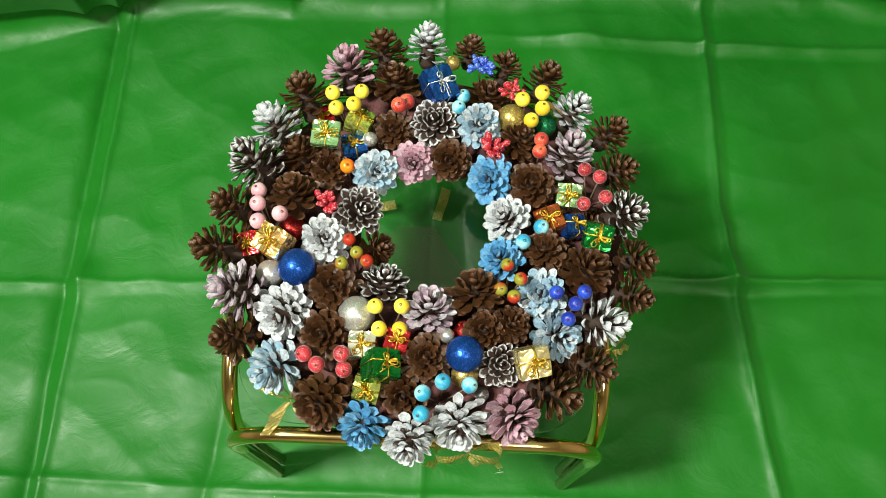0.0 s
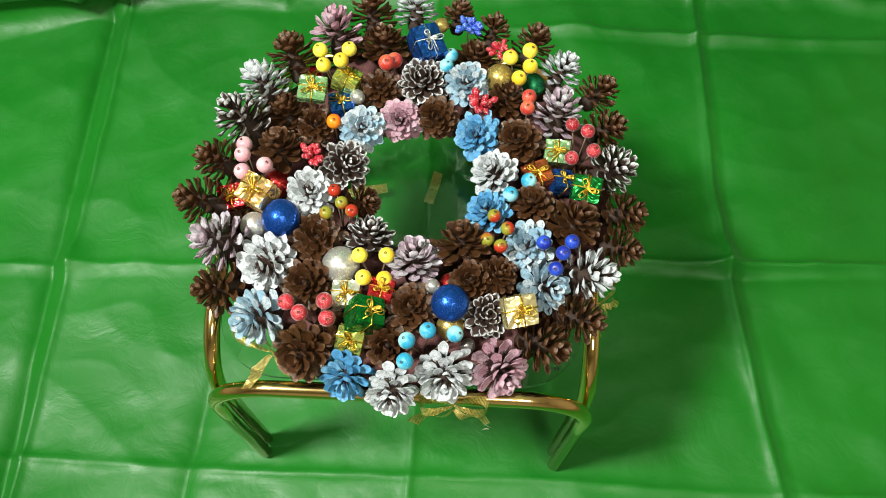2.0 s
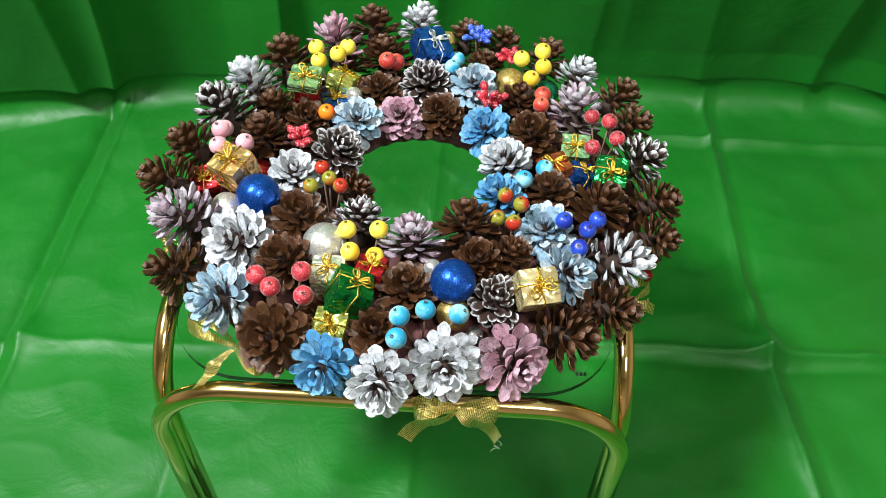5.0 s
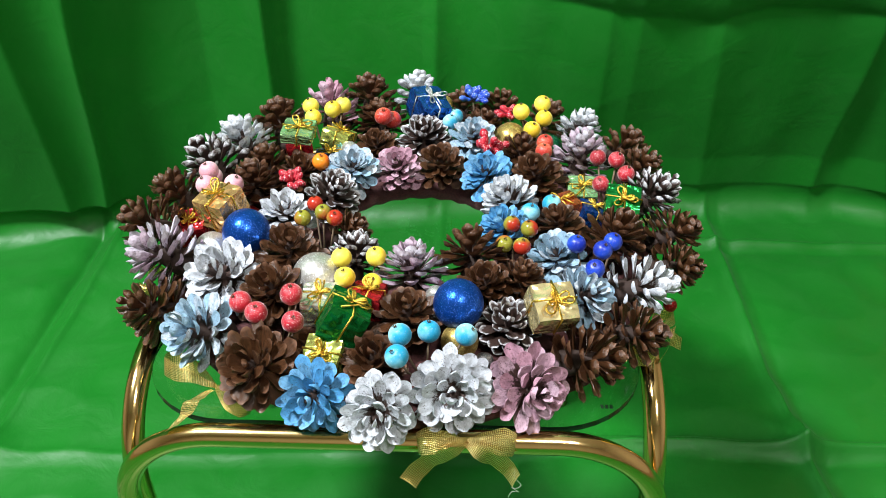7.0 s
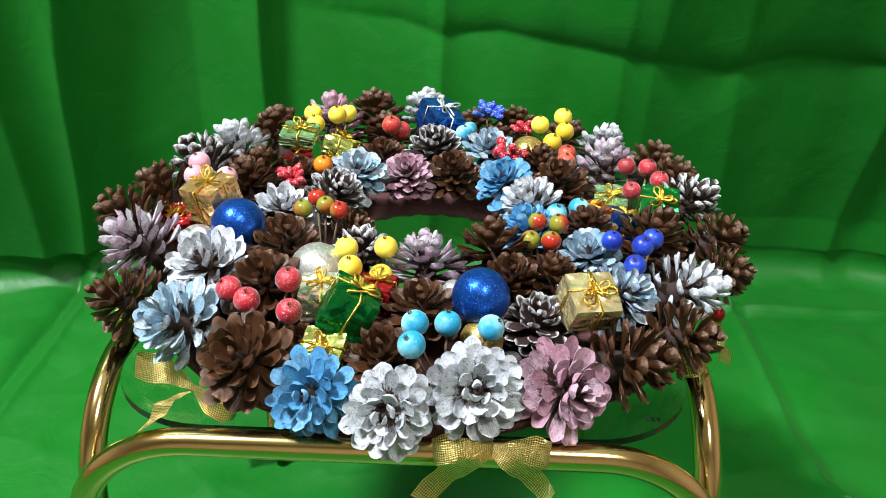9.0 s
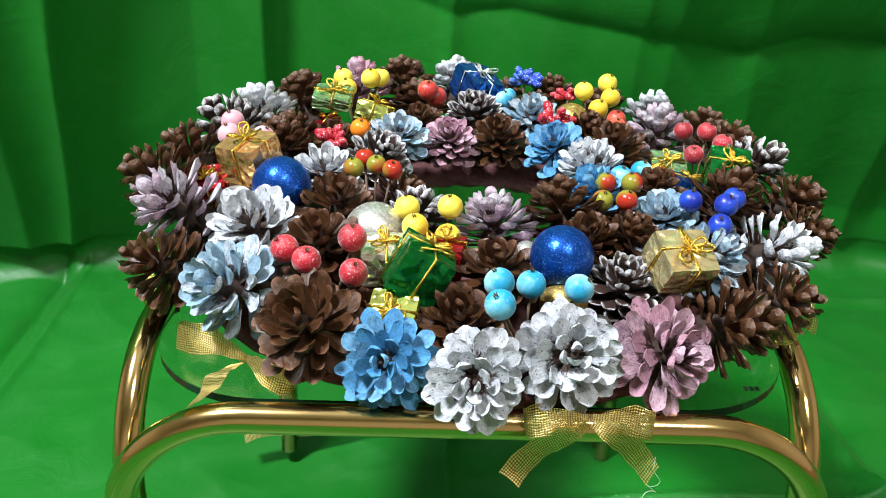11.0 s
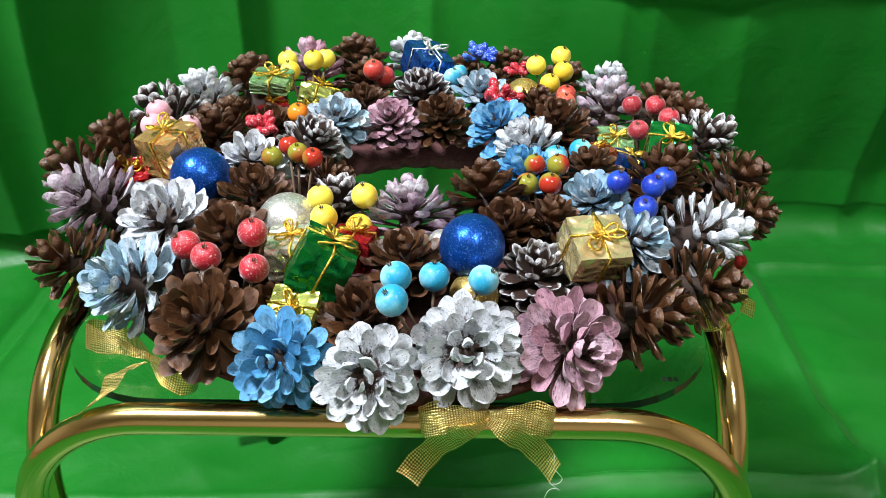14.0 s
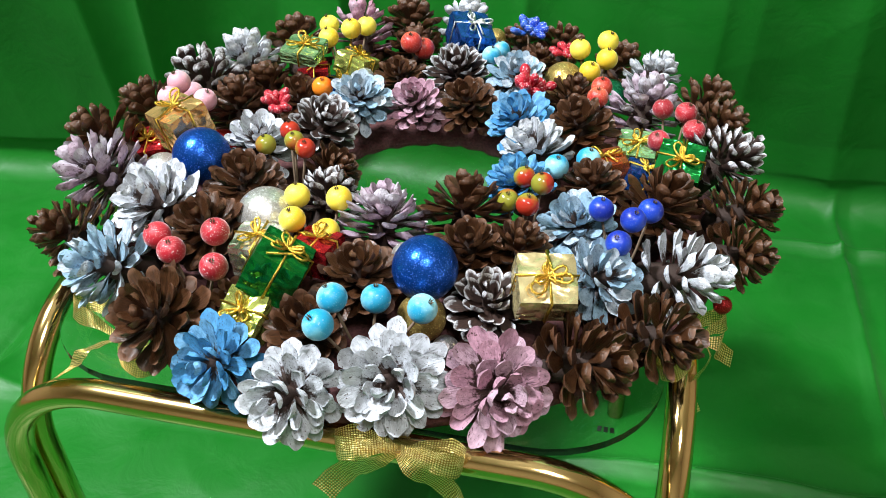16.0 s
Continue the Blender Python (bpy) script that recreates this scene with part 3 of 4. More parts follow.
def bauble(kind, x, y, z, radius, label=""):
    if kind not in BALL_MESH:
        BALL_MESH[kind] = from_bm("bauble", sphere(0.0135, 20, 32), [GLITTER[kind]])
    s = radius / 0.0135
    part("bauble", BALL_MESH[kind], wreath, pose(x, y, z - BASE_Z, 20, 30, 40) @ Matrix.Diagonal((s, s, s, 1)), label or f"round {kind} glitter bauble")


def berry_mesh(kind):
    bm = sphere(0.0065, 14, 20, 0.97, 0.12)
    for f in bm.faces:
        f.material_index = 0
    for k in range(6):
        a = k * math.pi / 3
        tips = [bm.verts.new((r * math.cos(a + d), r * math.sin(a + d), h)) for r, d, h in ((0.0003, 0, 0.0058), (0.0009, -0.45, 0.0064), (0.0013, 0, 0.0076), (0.0009, 0.45, 0.0064))]
        f = bm.faces.new(tips)
        f.material_index = 1
        bm.faces.new(tuple(reversed([bm.verts.new(v.co - Vector((0, 0, 0.0003))) for v in tips]))).material_index = 1
    me = bpy.data.meshes.new("berry")
    bm.to_mesh(me)
    bm.free()
    for m in (BERRY[kind][0], CALYX):
        me.materials.append(m)
    me.polygons.foreach_set("use_smooth", [True] * len(me.polygons))
    return me


BERRY_MESH = {}


def berry_sprig(kind, radius, *spots):
    """Berries on thin wires that rise from one root between the cones."""
    tally[0] += 1
    rnd = random.Random(500 + tally[0])
    if kind not in BERRY_MESH:
        BERRY_MESH[kind] = berry_mesh(kind)
    centre = sum((Vector(p) for p in spots), Vector()) / len(spots)
    root = Vector((centre.x, centre.y, BASE_Z + 0.014))
    lines = []
    for p in spots:
        p = Vector(p)
        mid = root.lerp(p, 0.6) + Vector((0, 0, -0.004))
        lines.append(tube([(root - Vector((0, 0, BASE_Z))), mid - Vector((0, 0, BASE_Z)), p - Vector((0, 0, BASE_Z + 0.3 * radius))], 0.0007, 6))
    v, f = join(*lines)
    sprig = part("berry_sprig", mesh_of("berry_sprig", v, f, [WIRE]), wreath, label=BERRY[kind][1])
    for p in spots:
        p = Vector(p)
        s = radius / 0.0065
        out = (p - root).normalized() + Vector((rnd.uniform(-0.4, 0.4), rnd.uniform(-0.6, 0.1), 0.5))
        m = Matrix.Translation(p - Vector((0, 0, BASE_Z))) @ out.to_track_quat("Z", "Y").to_matrix().to_4x4() @ pose(0, 0, 0, 0, 0, rnd.uniform(0, 360))
        part("berry", BERRY_MESH[kind], sprig, m @ Matrix.Diagonal((s, s, s, 1)))


BEADS = {
    "red": (berry_material("sugared_red_bud", (0.36, 0.005, 0.02), (0.50, 0.015, 0.035), 0.35, 1.0, grains=900.0), "sprig of sugared red buds"),
    "blue": (berry_material("sugared_blue_bud", (0.01, 0.05, 0.42), (0.04, 0.14, 0.60), 0.4, 1.0, grains=900.0), "sprig of sugared blue buds"),
}


def bud_sprig(kind, x, y, z, size=1.0):
    """A tuft of long buds, grains of sugar on them."""
    tally[0] += 1
    rnd = random.Random(900 + tally[0])
    v, f = tube([(x, y, 0.012), (x, y, z - BASE_Z)], 0.0009, 6)
    tuft = part("bud_sprig", mesh_of("bud_sprig", v, f, [WIRE]), wreath, label=BEADS[kind][1])
    key = "bud" + kind
    if key not in BERRY_MESH:
        bm = sphere(0.0035, 10, 12, 1.9)
        for p in bm.verts:
            p.co.xy *= 0.75 + 0.35 * (p.co.z > 0)
        BERRY_MESH[key] = from_bm("bud", bm, [BEADS[kind][0]])
    for k in range(16):
        a = k * 2.4 + rnd.uniform(-0.3, 0.3)
        e = rnd.uniform(0.15, 1.3)
        d = Vector((math.cos(a) * math.cos(e), math.sin(a) * math.cos(e), math.sin(e) * 0.8))
        at = Vector((x, y, z - BASE_Z - 0.003)) + d * 0.0095 * size * rnd.uniform(0.6, 1.15)
        s = size * rnd.uniform(0.55, 0.85)
        part("bud", BERRY_MESH[key], tuft, Matrix.Translation(at) @ d.to_track_quat("Z", "Y").to_matrix().to_4x4() @ Matrix.Diagonal((s, s, s, 1)))


def box_mesh(kind, seed):
    rnd = random.Random(seed)
    bm = bmesh.new()
    bmesh.ops.create_cube(bm, size=1)
    bmesh.ops.subdivide_edges(bm, edges=bm.edges[:], cuts=5, use_grid_fill=True)
    for v in bm.verts:
        p = v.co.copy()
        edge = sum(abs(abs(c) - 0.5) < 1e-4 for c in p)
        puff = 0.05 * (1 - max(abs(p.x), abs(p.y)) * 1.2) if abs(abs(p.z) - 0.5) < 1e-4 else 0
        v.co *= 1 - 0.022 * (edge - 1)
        v.co.z += math.copysign(puff, p.z)
        v.co += Vector([rnd.uniform(-0.014, 0.014) for _ in range(3)])
    return from_bm("gift_box", bm, [FOIL[kind][0]], False)


def cord_meshes(dims, seed, material):
    """A cord round the box both ways, and the bow on top."""
    rnd = random.Random(seed)
    w, d, h = (c / 2 + 0.0006 for c in dims)
    bands = (tube([(w, 0.001, h), (-w, 0.001, h), (-w, 0.001, -h), (w, 0.001, -h)], 0.0006, 6, True),
             tube([(0.0008, d, h), (0.0008, -d, h), (0.0008, -d, -h), (0.0008, d, -h)], 0.0006, 6, True))
    size = min(dims[0], dims[1]) * 0.40
    pts = []
    for k in range(7):
        a = k * 2.05 + rnd.uniform(-0.3, 0.3)
        r = size * rnd.uniform(0.45, 1.2)
        wide, lift = rnd.uniform(0.14, 0.3) * r, rnd.uniform(0.001, 0.0045)
        for i in range(9):
            q = math.pi * i / 9
            u, s = r * math.sin(q), wide * math.sin(2 * q)
            pts.append((u * math.cos(a) - s * math.sin(a), u * math.sin(a) + s * math.cos(a), h + 0.0010 + lift * math.sin(q)))
    a = rnd.uniform(0, 6.28)
    pts.append((1.3 * size * math.cos(a), 1.3 * size * math.sin(a), h + 0.0008))
    loop = tube(pts, 0.0006, 6)
    return [mesh_of("cord", *band, [material]) for band in bands], mesh_of("bow", *loop, [material])


def gift_box(kind, x, y, z, size, turn, tip=(0, 0), tall=0.85, deep=0.94):
    tally[0] += 1
    dims = (size, size * deep, size * tall)
    m = pose(x, y, z - BASE_Z, tip[0], tip[1], turn)
    tie = "silver" if kind == "blue" and deep > 1 else "gold"
    box = part("gift_box", box_mesh(kind, tally[0]), wreath, m @ Matrix.Diagonal((*dims, 1)), f"tiny {FOIL[kind][1]} foil gift box tied with {tie} cord")
    back = Matrix.Diagonal((1 / dims[0], 1 / dims[1], 1 / dims[2], 1))
    bands, bow = cord_meshes(dims, tally[0], SILVER_CORD if tie == "silver" else CORD)
    for band in bands:
        part("cord", band, box, back)
    part("bow", bow, box, back)


def strip(points, width, across, twist=0.0, pinch=None):
    """A ribbon along points; across gives its breadth's direction, pinch its narrowing at each point."""
    pts = [Vector(p) for p in points]
    verts, faces, uvs = [], [], []
    run = 0.0
    for i, p in enumerate(pts):
        if i:
            run += (p - pts[i - 1]).length
        a = Vector(across)
        if twist:
            d = (pts[min(i + 1, len(pts) - 1)] - pts[max(i - 1, 0)]).normalized()
            a = Matrix.Rotation(twist * i / (len(pts) - 1), 3, d) @ a
        breadth = width * (pinch[i] if pinch else 1.0)
        for k in range(4):
            verts.append(p + a * breadth * (k / 3 - 0.5) + Vector((0, 0, 0.0006 * math.sin(i * 1.7 + k * 2))))
            uvs.append((run, width * k / 3))
    for i in range(len(pts) - 1):
        for k in range(3):
            faces.append((i * 4 + k, i * 4 + k + 1, i * 4 + k + 5, i * 4 + k + 4))
    me = mesh_of("ribbon", verts, faces, [RIBBON])
    layer = me.uv_layers.new(name="UVMap")
    for loop in me.loops:
        layer.data[loop.index].uv = uvs[loop.vertex_index]
    return me


def ribbon_bow(x, y, z, turn, tails, size=1.0, droop=0.0, width=0.0100, thread=(), loops=(0.030, 0.030), rise=0.0):
    """A tied organza bow at the wreath's rim: two loops along its own x axis, a knot, and tails that end at the given points."""
    m = pose(x, y, z - BASE_Z, 0, droop, turn)
    bm = sphere(0.0042 * size, 8, 12, 1.0)
    for v in bm.verts:
        v.co.y *= 0.7
    knot = part("ribbon_bow", from_bm("ribbon_bow", bm, [RIBBON]), wreath, m, "gold organza ribbon bow")
    for s, far in zip((-1, 1), loops):
        pts, pinch = [], []
        for i in range(25):
            q = 2 * math.pi * i / 24
            u = 0.5 - 0.5 * math.cos(q)
            pts.append((s * far * size * u, -0.002 - 0.0095 * size * math.sin(q) * (0.3 + 0.7 * u), rise * u - 0.004 * size * u * u + 0.0035 * size * math.sin(q)))
            pinch.append(0.24 + 0.76 * min(1.0, 1.5 * u))
        part("loop", strip(pts, width * size * 0.95, (0.12 * s, 0.35, 0.93), pinch=pinch), knot)
    for end in tails:
        e = Vector(end)
        flat = Vector((e.x, 0, e.z)).normalized()
        pts = []
        for i in range(15):
            u = i / 14
            pts.append(Vector((e.x * u, -0.005 + e.y * u, e.z * u ** 1.4)) + Vector((0, -0.004 * math.sin(6 * u), 0.003 * math.sin(5 * u))))
        part("tail", strip(pts, width * size, (-flat.z, 0.35, flat.x), 0.5, [0.35 + 0.65 * min(1.0, i / 5) for i in range(15)]), knot)
    if thread:
        v, f = tube(arc_path([m.inverted() @ (Vector(p) - Vector((0, 0, BASE_Z))) for p in thread], 0.003, 5), 0.00010, 6)
        part("loose_thread", mesh_of("loose_thread", v, f, [THREAD]), knot, label="loose white thread end")


# outer ring of cones, clockwise from the far side
pine_cone("white", -0.0051, 0.1940, 0.3220, 90, 42, 0.0202, long=2.5)
pine_cone("brown", 0.0345, 0.1963, 0.3110, 80, 30, 0.0167, long=2.4)
pine_cone("brown", 0.0656, 0.1716, 0.3212, 70, 30, 0.0173, long=2.4)
pine_cone("brown", 0.1035, 0.1670, 0.3117, 60, 35, 0.0196, long=2.4)
pine_cone("white", 0.1270, 0.1283, 0.3220, 45, 45, 0.0189, long=2.4)
pine_cone("brown", 0.1597, 0.1104, 0.3167, 35, 30, 0.0189, long=2.4)
pine_cone("lilac", 0.1237, 0.0842, 0.3220, 70, 55, 0.0228, long=2.4)
pine_cone("brown", 0.1645, 0.0694, 0.3220, 15, 35, 0.0183, long=2.4)
pine_cone("frost", 0.1677, 0.0294, 0.3220, 10, 40, 0.0213, long=2.4)
pine_cone("brown", 0.1763, -0.0101, 0.3169, -5, 35, 0.0196, long=2.4)
pine_cone("brown", 0.1739, -0.0392, 0.3107, -15, 20, 0.0175, long=2.4)
pine_cone("brown", 0.1357, -0.0228, 0.3215, 10, 65, 0.0219, long=2.4)
pine_cone("white", 0.1480, -0.0638, 0.3129, -10, 24, 0.0222, long=2.5, count=40)
pine_cone("ice", 0.1109, -0.0764, 0.3132, -40, 50, 0.0206, long=2.4)
pine_cone("brown", 0.1400, -0.0985, 0.3046, -22, 22, 0.0200, long=2.4)
pine_cone("brown", 0.1110, -0.1215, 0.3050, -18, 26, 0.0218, long=2.5)
pine_cone("pink", 0.0776, -0.1411, 0.3020, -66, 30, 0.0234, long=2.2)
pine_cone("white", 0.0354, -0.1479, 0.3047, -85, 33, 0.0234, long=2.2)
pine_cone("white", -0.0029, -0.1620, 0.3020, -95, 28, 0.0212, long=2.2)
pine_cone("blue", -0.0387, -0.1516, 0.3020, -102, 30, 0.0205, long=2.2)
pine_cone("brown", -0.0728, -0.1360, 0.3080, -110, 46, 0.0240, long=2.1)
pine_cone("ice", -0.1108, -0.1109, 0.3116, -135, 32, 0.0230, long=2.3)
pine_cone("brown", -0.1468, -0.0852, 0.3061, -160, 35, 0.0221, long=2.4)
pine_cone("white", -0.1068, -0.0683, 0.3190, -115, 50, 0.0246, long=2.3)
pine_cone("lilac", -0.1480, -0.0508, 0.3220, -172, 35, 0.0248, long=2.4)
pine_cone("brown", -0.1677, -0.0160, 0.3220, 175, 30, 0.0226, long=2.4)
pine_cone("brown", -0.1606, 0.0230, 0.3220, 165, 35, 0.0210, long=2.4)
pine_cone("frost", -0.1470, 0.0652, 0.3220, 150, 40, 0.0255, long=2.4)
pine_cone("white", -0.1340, 0.1030, 0.3220, 135, 45, 0.0229, long=2.4)
pine_cone("brown", -0.1113, 0.1332, 0.3220, 120, 40, 0.0233, long=2.4)
pine_cone("pink", -0.0752, 0.1640, 0.3230, 105, 64, 0.0250, long=2.3, wide=0.95, count=36)
pine_cone("brown", -0.0444, 0.1847, 0.3220, 100, 45, 0.0223, long=2.4)
# middle and inner rings of cones
pine_cone("brown", -0.0325, 0.1545, 0.3151, 100, 65, 0.0230)
pine_cone("brown", -0.0309, 0.1056, 0.3157, -90, 75, 0.0186)
pine_cone("frost", 0.0053, 0.1120, 0.3220, -100, 75, 0.0216)
pine_cone("ice", 0.0440, 0.1108, 0.3220, -80, 65, 0.0195)
pine_cone("brown", 0.0507, 0.1431, 0.3151, 60, 65, 0.0196)
pine_cone("brown", 0.0793, 0.1002, 0.3154, 20, 70, 0.0191)
pine_cone("brown", 0.0896, 0.0526, 0.3220, -120, 75, 0.0213)
pine_cone("brown", 0.1020, -0.0043, 0.3158, 180, 80, 0.0198)
pine_cone("ice", 0.0984, -0.0422, 0.3166, -120, 70, 0.0208)
pine_cone("blue", 0.0652, -0.0160, 0.3220, 170, 70, 0.0190)
pine_cone("white", 0.0694, 0.0199, 0.3220, 180, 65, 0.0218)
pine_cone("blue", 0.0546, 0.0589, 0.3195, -125, 60, 0.0209)
pine_cone("brown", 0.0201, 0.0759, 0.3189, -95, 60, 0.0191)
pine_cone("pink", -0.0120, 0.0726, 0.3174, -90, 60, 0.0192)
pine_cone("ice", -0.0436, 0.0604, 0.3220, -65, 60, 0.0199)
pine_cone("frost", -0.0537, 0.0235, 0.3220, -30, 60, 0.0209)
pine_cone("white", -0.0804, -0.0046, 0.3220, -60, 75, 0.0212)
pine_cone("brown", -0.0375, -0.0063, 0.3124, 0, 40, 0.0161)
pine_cone("frost", -0.0296, -0.0384, 0.3142, 80, 55, 0.0204)
pine_cone("lilac", 0.0086, -0.0624, 0.3220, 85, 60, 0.0221)
pine_cone("brown", 0.0443, -0.0465, 0.3220, 95, 60, 0.0232)
pine_cone("brown", 0.0531, -0.0770, 0.3220, -90, 75, 0.0175)
pine_cone("brown", 0.0740, -0.0714, 0.3220, 0, 70, 0.0167)
pine_cone("frost", 0.0662, -0.1010, 0.3113, -70, 75, 0.0185)
pine_cone("brown", 0.0082, -0.1002, 0.3158, -90, 80, 0.0202)
pine_cone("brown", -0.0083, -0.1281, 0.3070, -90, 70, 0.0189)
pine_cone("brown", -0.0732, -0.0838, 0.3190, -120, 72, 0.0213)
pine_cone("brown", -0.0697, -0.0462, 0.3211, -60, 75, 0.0221)
pine_cone("brown", -0.1106, 0.0358, 0.3220, 100, 65, 0.0228)
pine_cone("brown", -0.1105, 0.0782, 0.3147, 120, 60, 0.0206)
pine_cone("brown", -0.0832, 0.0661, 0.3154, -60, 70, 0.0188)
pine_cone("brown", -0.0655, 0.1646, 0.2980, 110, 60, 0.0183)
pine_cone("brown", 0.1456, 0.0291, 0.2980, 30, 60, 0.0168)
pine_cone("brown", 0.1243, -0.0919, 0.2960, -40, 60, 0.0159)
pine_cone("brown", -0.0509, -0.1088, 0.2960, -100, 60, 0.0157)
pine_cone("brown", -0.1373, -0.0235, 0.2940, 180, 60, 0.0167)
# baubles
bauble("blue", -0.0999, -0.0321, 0.3280, 0.0153)
bauble("blue", 0.0376, -0.0978, 0.3248, 0.0146)
bauble("silver", -0.0494, -0.0675, 0.3198, 0.0150)
bauble("gold", 0.0725, 0.1215, 0.3180, 0.0127)
bauble("silver", -0.1234, -0.0336, 0.3157, 0.0113)
bauble("green", 0.1021, 0.1195, 0.3120, 0.0108)
bauble("gold", 0.0385, -0.1096, 0.3065, 0.0109)
bauble("silver", 0.0234, -0.0812, 0.3180, 0.0059)
bauble("silver", -0.0504, 0.0924, 0.3220, 0.0065)
bauble("gold", 0.0189, 0.1752, 0.3220, 0.0068)
bauble("grey", 0.0526, -0.1240, 0.3040, 0.0058)
bauble("red", 0.0374, -0.0746, 0.3080, 0.0092)
bauble("red", -0.1115, 0.0107, 0.3080, 0.0117)
bauble("red", 0.1686, -0.0588, 0.2960, 0.0043)
# berries on wires
berry_sprig("yellow", 0.0063, (-0.0339, -0.0639, 0.3319), (-0.0130, -0.0633, 0.3327), (-0.0296, -0.0819, 0.3305), (-0.0141, -0.0798, 0.3246))
berry_sprig("red", 0.0065, (-0.0869, -0.1036, 0.3278), (-0.0762, -0.1113, 0.3264), (-0.0567, -0.1043, 0.3346), (-0.0555, -0.1132, 0.3218))
berry_sprig("turquoise", 0.0065, (0.0068, -0.1309, 0.3288), (0.0218, -0.1198, 0.3223), (0.0424, -0.1215, 0.3218), (0.0063, -0.1466, 0.3274))
berry_sprig("blue", 0.0059, (0.1087, -0.0468, 0.3328), (0.1308, -0.0459, 0.3343), (0.1234, -0.0564, 0.3352), (0.1183, -0.0672, 0.3290))
berry_sprig("yellow", 0.0067, (0.0807, 0.1291, 0.3375), (0.0973, 0.1336, 0.3423), (0.0981, 0.1221, 0.3353), (0.0888, 0.1129, 0.3301))
berry_sprig("yellow", 0.0066, (-0.0837, 0.1257, 0.3421), (-0.0588, 0.1278, 0.3424), (-0.0799, 0.1125, 0.3388), (-0.0641, 0.1126, 0.3460))
berry_sprig("red", 0.0060, (0.1338, 0.0651, 0.3325), (0.1459, 0.0572, 0.3351), (0.1502, 0.0389, 0.3341), (0.1328, 0.0349, 0.3280))
berry_sprig("green", 0.0056, (0.0696, -0.0245, 0.3322), (0.0800, -0.0385, 0.3381), (0.0646, -0.0450, 0.3308), (0.0751, -0.0520, 0.3341))
berry_sprig("green", 0.0054, (-0.0586, -0.0094, 0.3360), (-0.0516, -0.0208, 0.3368), (-0.0627, -0.0315, 0.3390), (-0.0429, -0.0279, 0.3371))
berry_sprig("orange", 0.0065, (-0.0669, 0.0620, 0.3281))
berry_sprig("rose", 0.0066, (-0.1386, 0.0348, 0.3300), (-0.1339, 0.0150, 0.3460), (-0.1326, 0.0006, 0.3433), (-0.1166, 0.0099, 0.3391))
berry_sprig("turquoise", 0.0065, (0.0978, 0.0138, 0.3243), (0.0827, -0.0012, 0.3267))
berry_sprig("coral", 0.0070, (-0.0262, 0.1187, 0.3374), (-0.0201, 0.1268, 0.3306))
berry_sprig("turquoise", 0.0062, (0.0292, 0.1351, 0.3301), (0.0256, 0.1226, 0.3313))
berry_sprig("coral", 0.0064, (0.0977, 0.0947, 0.3289), (0.0964, 0.0842, 0.3269))
# sprigs of sugared buds
bud_sprig("red", -0.0811, 0.0261, 0.3334, 1.0)
bud_sprig("red", 0.0550, 0.0836, 0.3304, 1.15)
bud_sprig("red", 0.0728, 0.1432, 0.3298, 0.9)
bud_sprig("blue", 0.0432, 0.1644, 0.3334, 1.05)
# tiny gift boxes
gift_box("mint", -0.0861, 0.0852, 0.3405, 0.0235, -3, (8, 4), 0.34)
gift_box("lime", -0.0610, 0.1091, 0.3228, 0.0221, -18, (-18, 10), 0.6)
gift_box("blue", -0.0643, 0.0891, 0.3120, 0.0211, 15, (0, 0), 0.8)
gift_box("red", -0.0959, 0.1192, 0.3060, 0.0208, 20, (0, 0), 0.8)
gift_box("amber", -0.1189, -0.0148, 0.3360, 0.0250, -28, (12, -4), 0.85)
gift_box("red", -0.1446, -0.0079, 0.3150, 0.0212, 10, (20, -10), 0.7)
gift_box("blue", 0.0075, 0.1415, 0.3340, 0.0245, 28, (14, 10), 0.85, 1.25)
gift_box("mint", 0.1226, 0.0495, 0.3118, 0.0216, -4, (18, 0), 0.7)
gift_box("copper", 0.1064, 0.0247, 0.3118, 0.0232, 20, (-5, -8), 0.7)
gift_box("blue", 0.1257, 0.0214, 0.3105, 0.0184, 10, (0, 20), 0.8)
gift_box("green", 0.1434, 0.0050, 0.3300, 0.0225, -8, (32, 4), 0.7)
gift_box("silver", -0.0426, -0.0924, 0.3180, 0.0216, 0, (6, 0), 0.8)
gift_box("green", -0.0272, -0.1095, 0.3228, 0.0238, 4, (-2, 30), 0.95)
gift_box("lime", -0.0375, -0.1225, 0.3050, 0.0215, -14, (34, 0), 0.6)
gift_box("red", -0.0156, -0.0886, 0.3185, 0.0189, -10, (0, 0), 0.8)
gift_box("gold", 0.0901, -0.1025, 0.3268, 0.0250, 16, (26, 4), 0.66)
# gold ribbon bows round the rim
ribbon_bow(-0.0995, -0.128, 0.2860, -32, ((0.0002, -0.033, -0.0008),), 1.0, 0.0, 0.0120, loops=(0.042, 0.026), rise=0.002)
ribbon_bow(0.044, -0.165, 0.2875, 1, ((-0.032, -0.006, -0.022), (0.0265, -0.006, -0.019)), 0.92, 0.0, 0.0118, loops=(0.029, 0.028), rise=0.001, thread=((0.0694, -0.177, 0.2774), (0.0695, -0.177, 0.2704), (0.0731, -0.177, 0.2654), (0.0741, -0.177, 0.2575), (0.0688, -0.177, 0.2622), (0.0666, -0.177, 0.2545)))
ribbon_bow(0.155, -0.078, 0.290, 62, ((-0.016, -0.012, -0.022), (0.014, -0.012, -0.010)), 0.85)
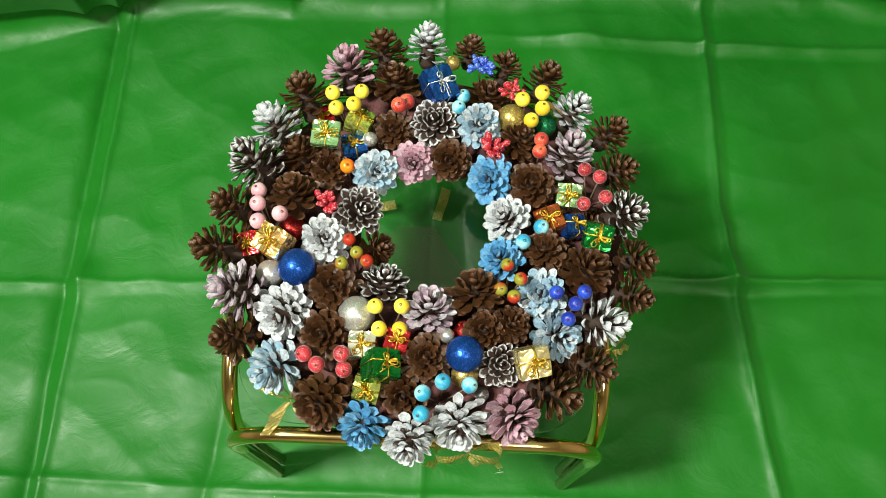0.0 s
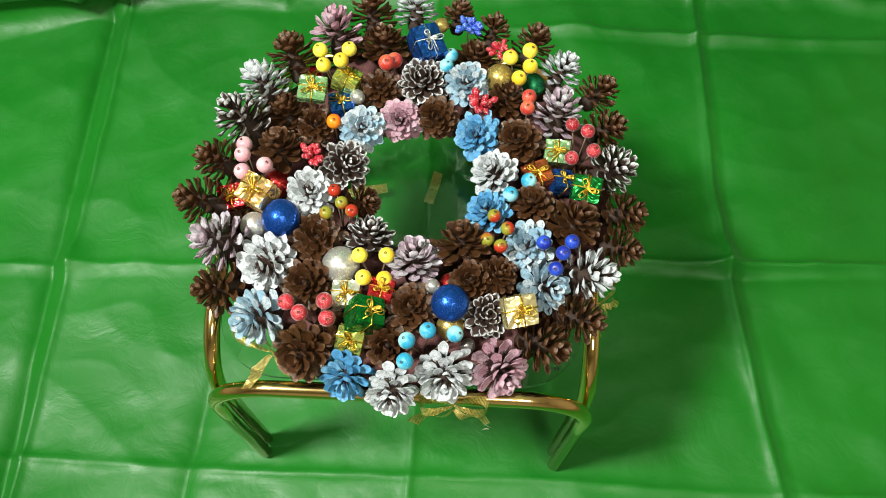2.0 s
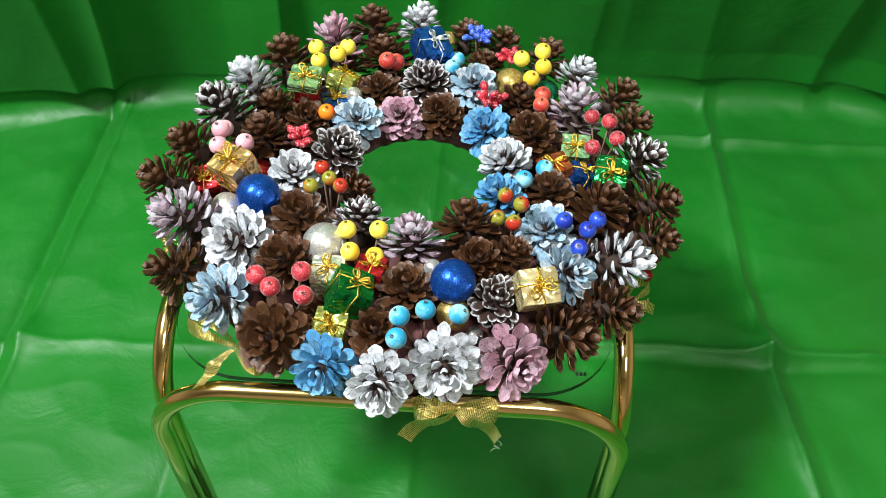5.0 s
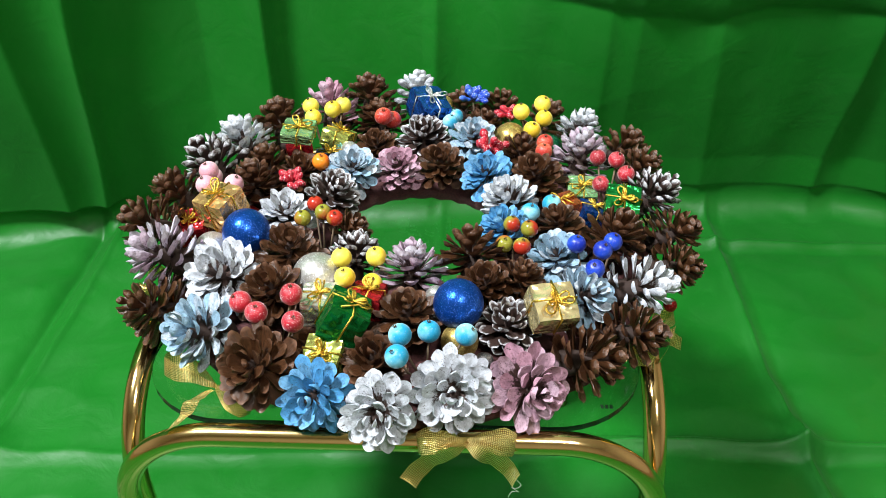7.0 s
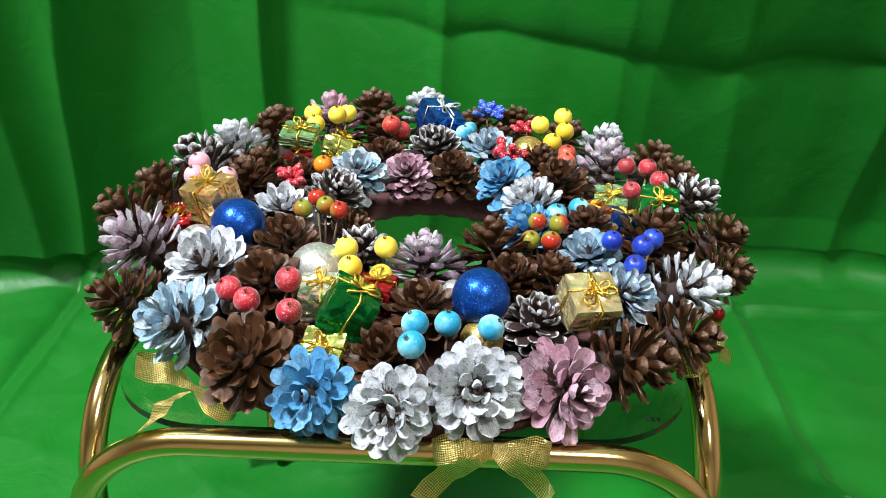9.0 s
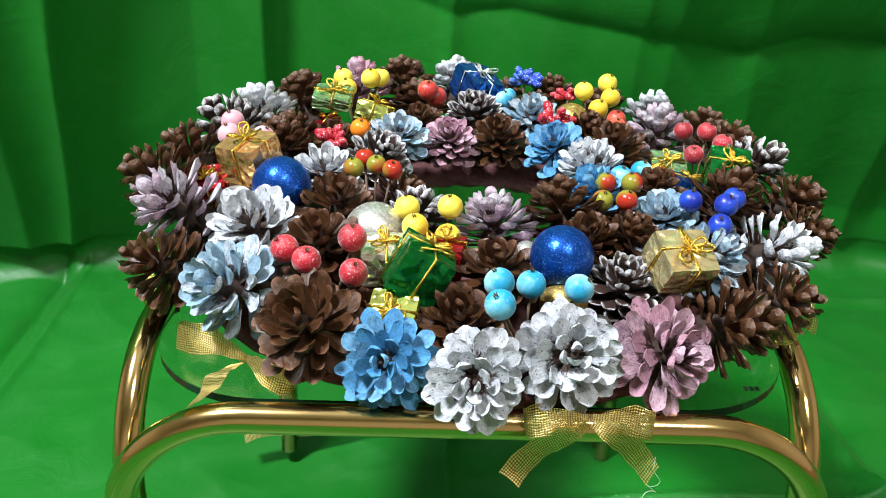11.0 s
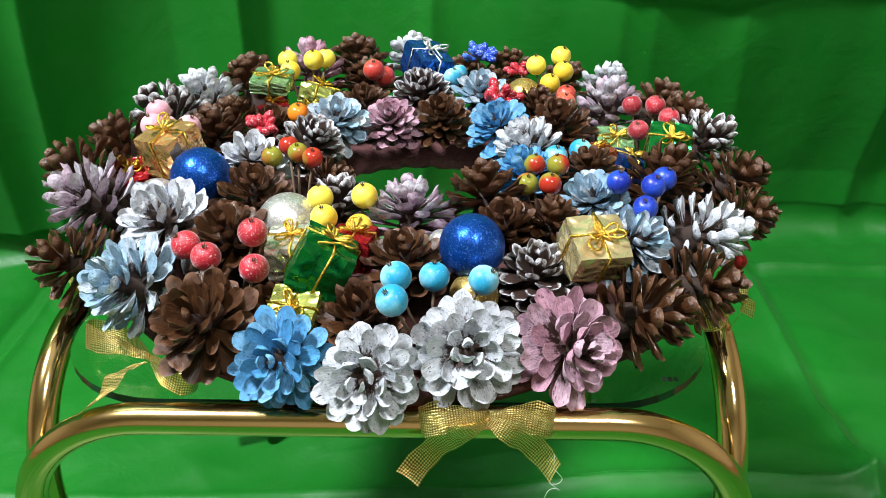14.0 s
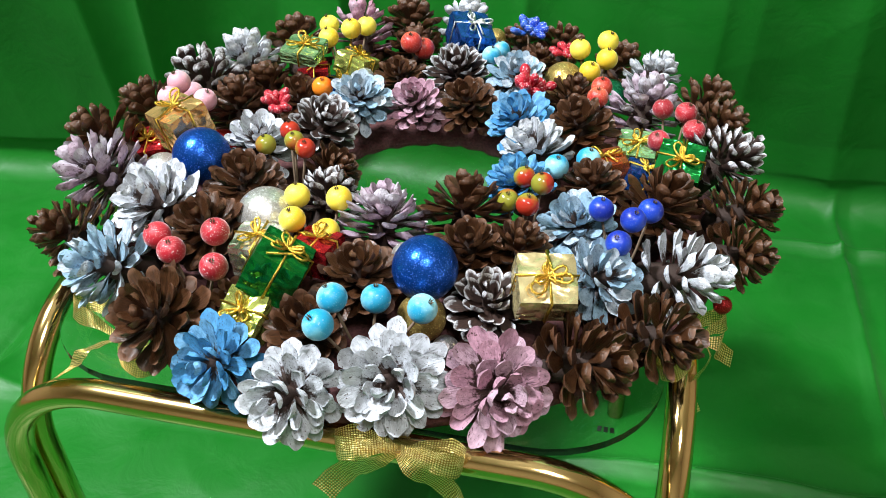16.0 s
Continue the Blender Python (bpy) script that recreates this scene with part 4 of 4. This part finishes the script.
ribbon_bow(-0.160, -0.045, 0.291, -75, ((0.018, -0.008, -0.012), (-0.012, -0.010, -0.014)), 0.85)
ribbon_bow(-0.140, 0.095, 0.291, 235, ((0.012, -0.010, -0.012),), 0.7)
ribbon_bow(0.165, 0.045, 0.291, 100, ((0.012, -0.010, -0.012),), 0.7)


# ---- beyond the cloth ----
def wooden_post():
    post = tagged(new("wooden_post"), "honey varnished turned wooden post beside the cloth", "furniture")
    rings = [(0.0, 0.105), (0.05, 0.11), (0.12, 0.112), (0.25, 0.114), (0.4, 0.113), (0.6, 0.108), (0.9, 0.10)]
    n = 28
    verts = [(r * math.cos(2 * math.pi * k / n), r * math.sin(2 * math.pi * k / n), z) for z, r in rings for k in range(n)]
    faces = [(i * n + k, i * n + (k + 1) % n, (i + 1) * n + (k + 1) % n, (i + 1) * n + k) for i in range(len(rings) - 1) for k in range(n)]
    faces += [tuple(reversed(range(n))), tuple(range((len(rings) - 1) * n, len(rings) * n))]
    post.matrix_basis = pose(0.905, 0.80, -0.018)
    part("shaft", mesh_of("shaft", verts, faces, [HONEY]), post)
    bm = bmesh.new()
    bmesh.ops.create_cube(bm, size=1)
    for v in bm.verts:
        v.co = Vector((v.co.x * 0.24, v.co.y * 0.24, v.co.z * 0.012 - 0.006))
    bmesh.ops.bevel(bm, geom=bm.edges[:], offset=0.002, segments=2, affect="EDGES")
    part("foot", from_bm("foot", bm, [DARKWOOD], False), post, label="dark red-brown wooden foot")


wooden_post()


# ---- ribbon ends on the cloth under the stool ----
def floor_ribbon(points, across):
    me = strip(points, 0.012, across, 0.25)
    tagged(new("ribbon", me), "gold organza ribbon end lying on the green cloth", "ribbon", "ribbon ends under the stool")


floor_ribbon([(-0.175 + 0.127 * k / 12, 0.140 + 0.040 * k / 12, 0.019 + 0.004 * math.sin(k * 0.9)) for k in range(13)], (-0.3, 0.95, 0.0))
floor_ribbon([(0.004 + 0.010 * k / 8, 0.160 + 0.042 * k / 8, 0.017 + 0.003 * math.sin(k)) for k in range(9)], (0.97, -0.23, 0.0))
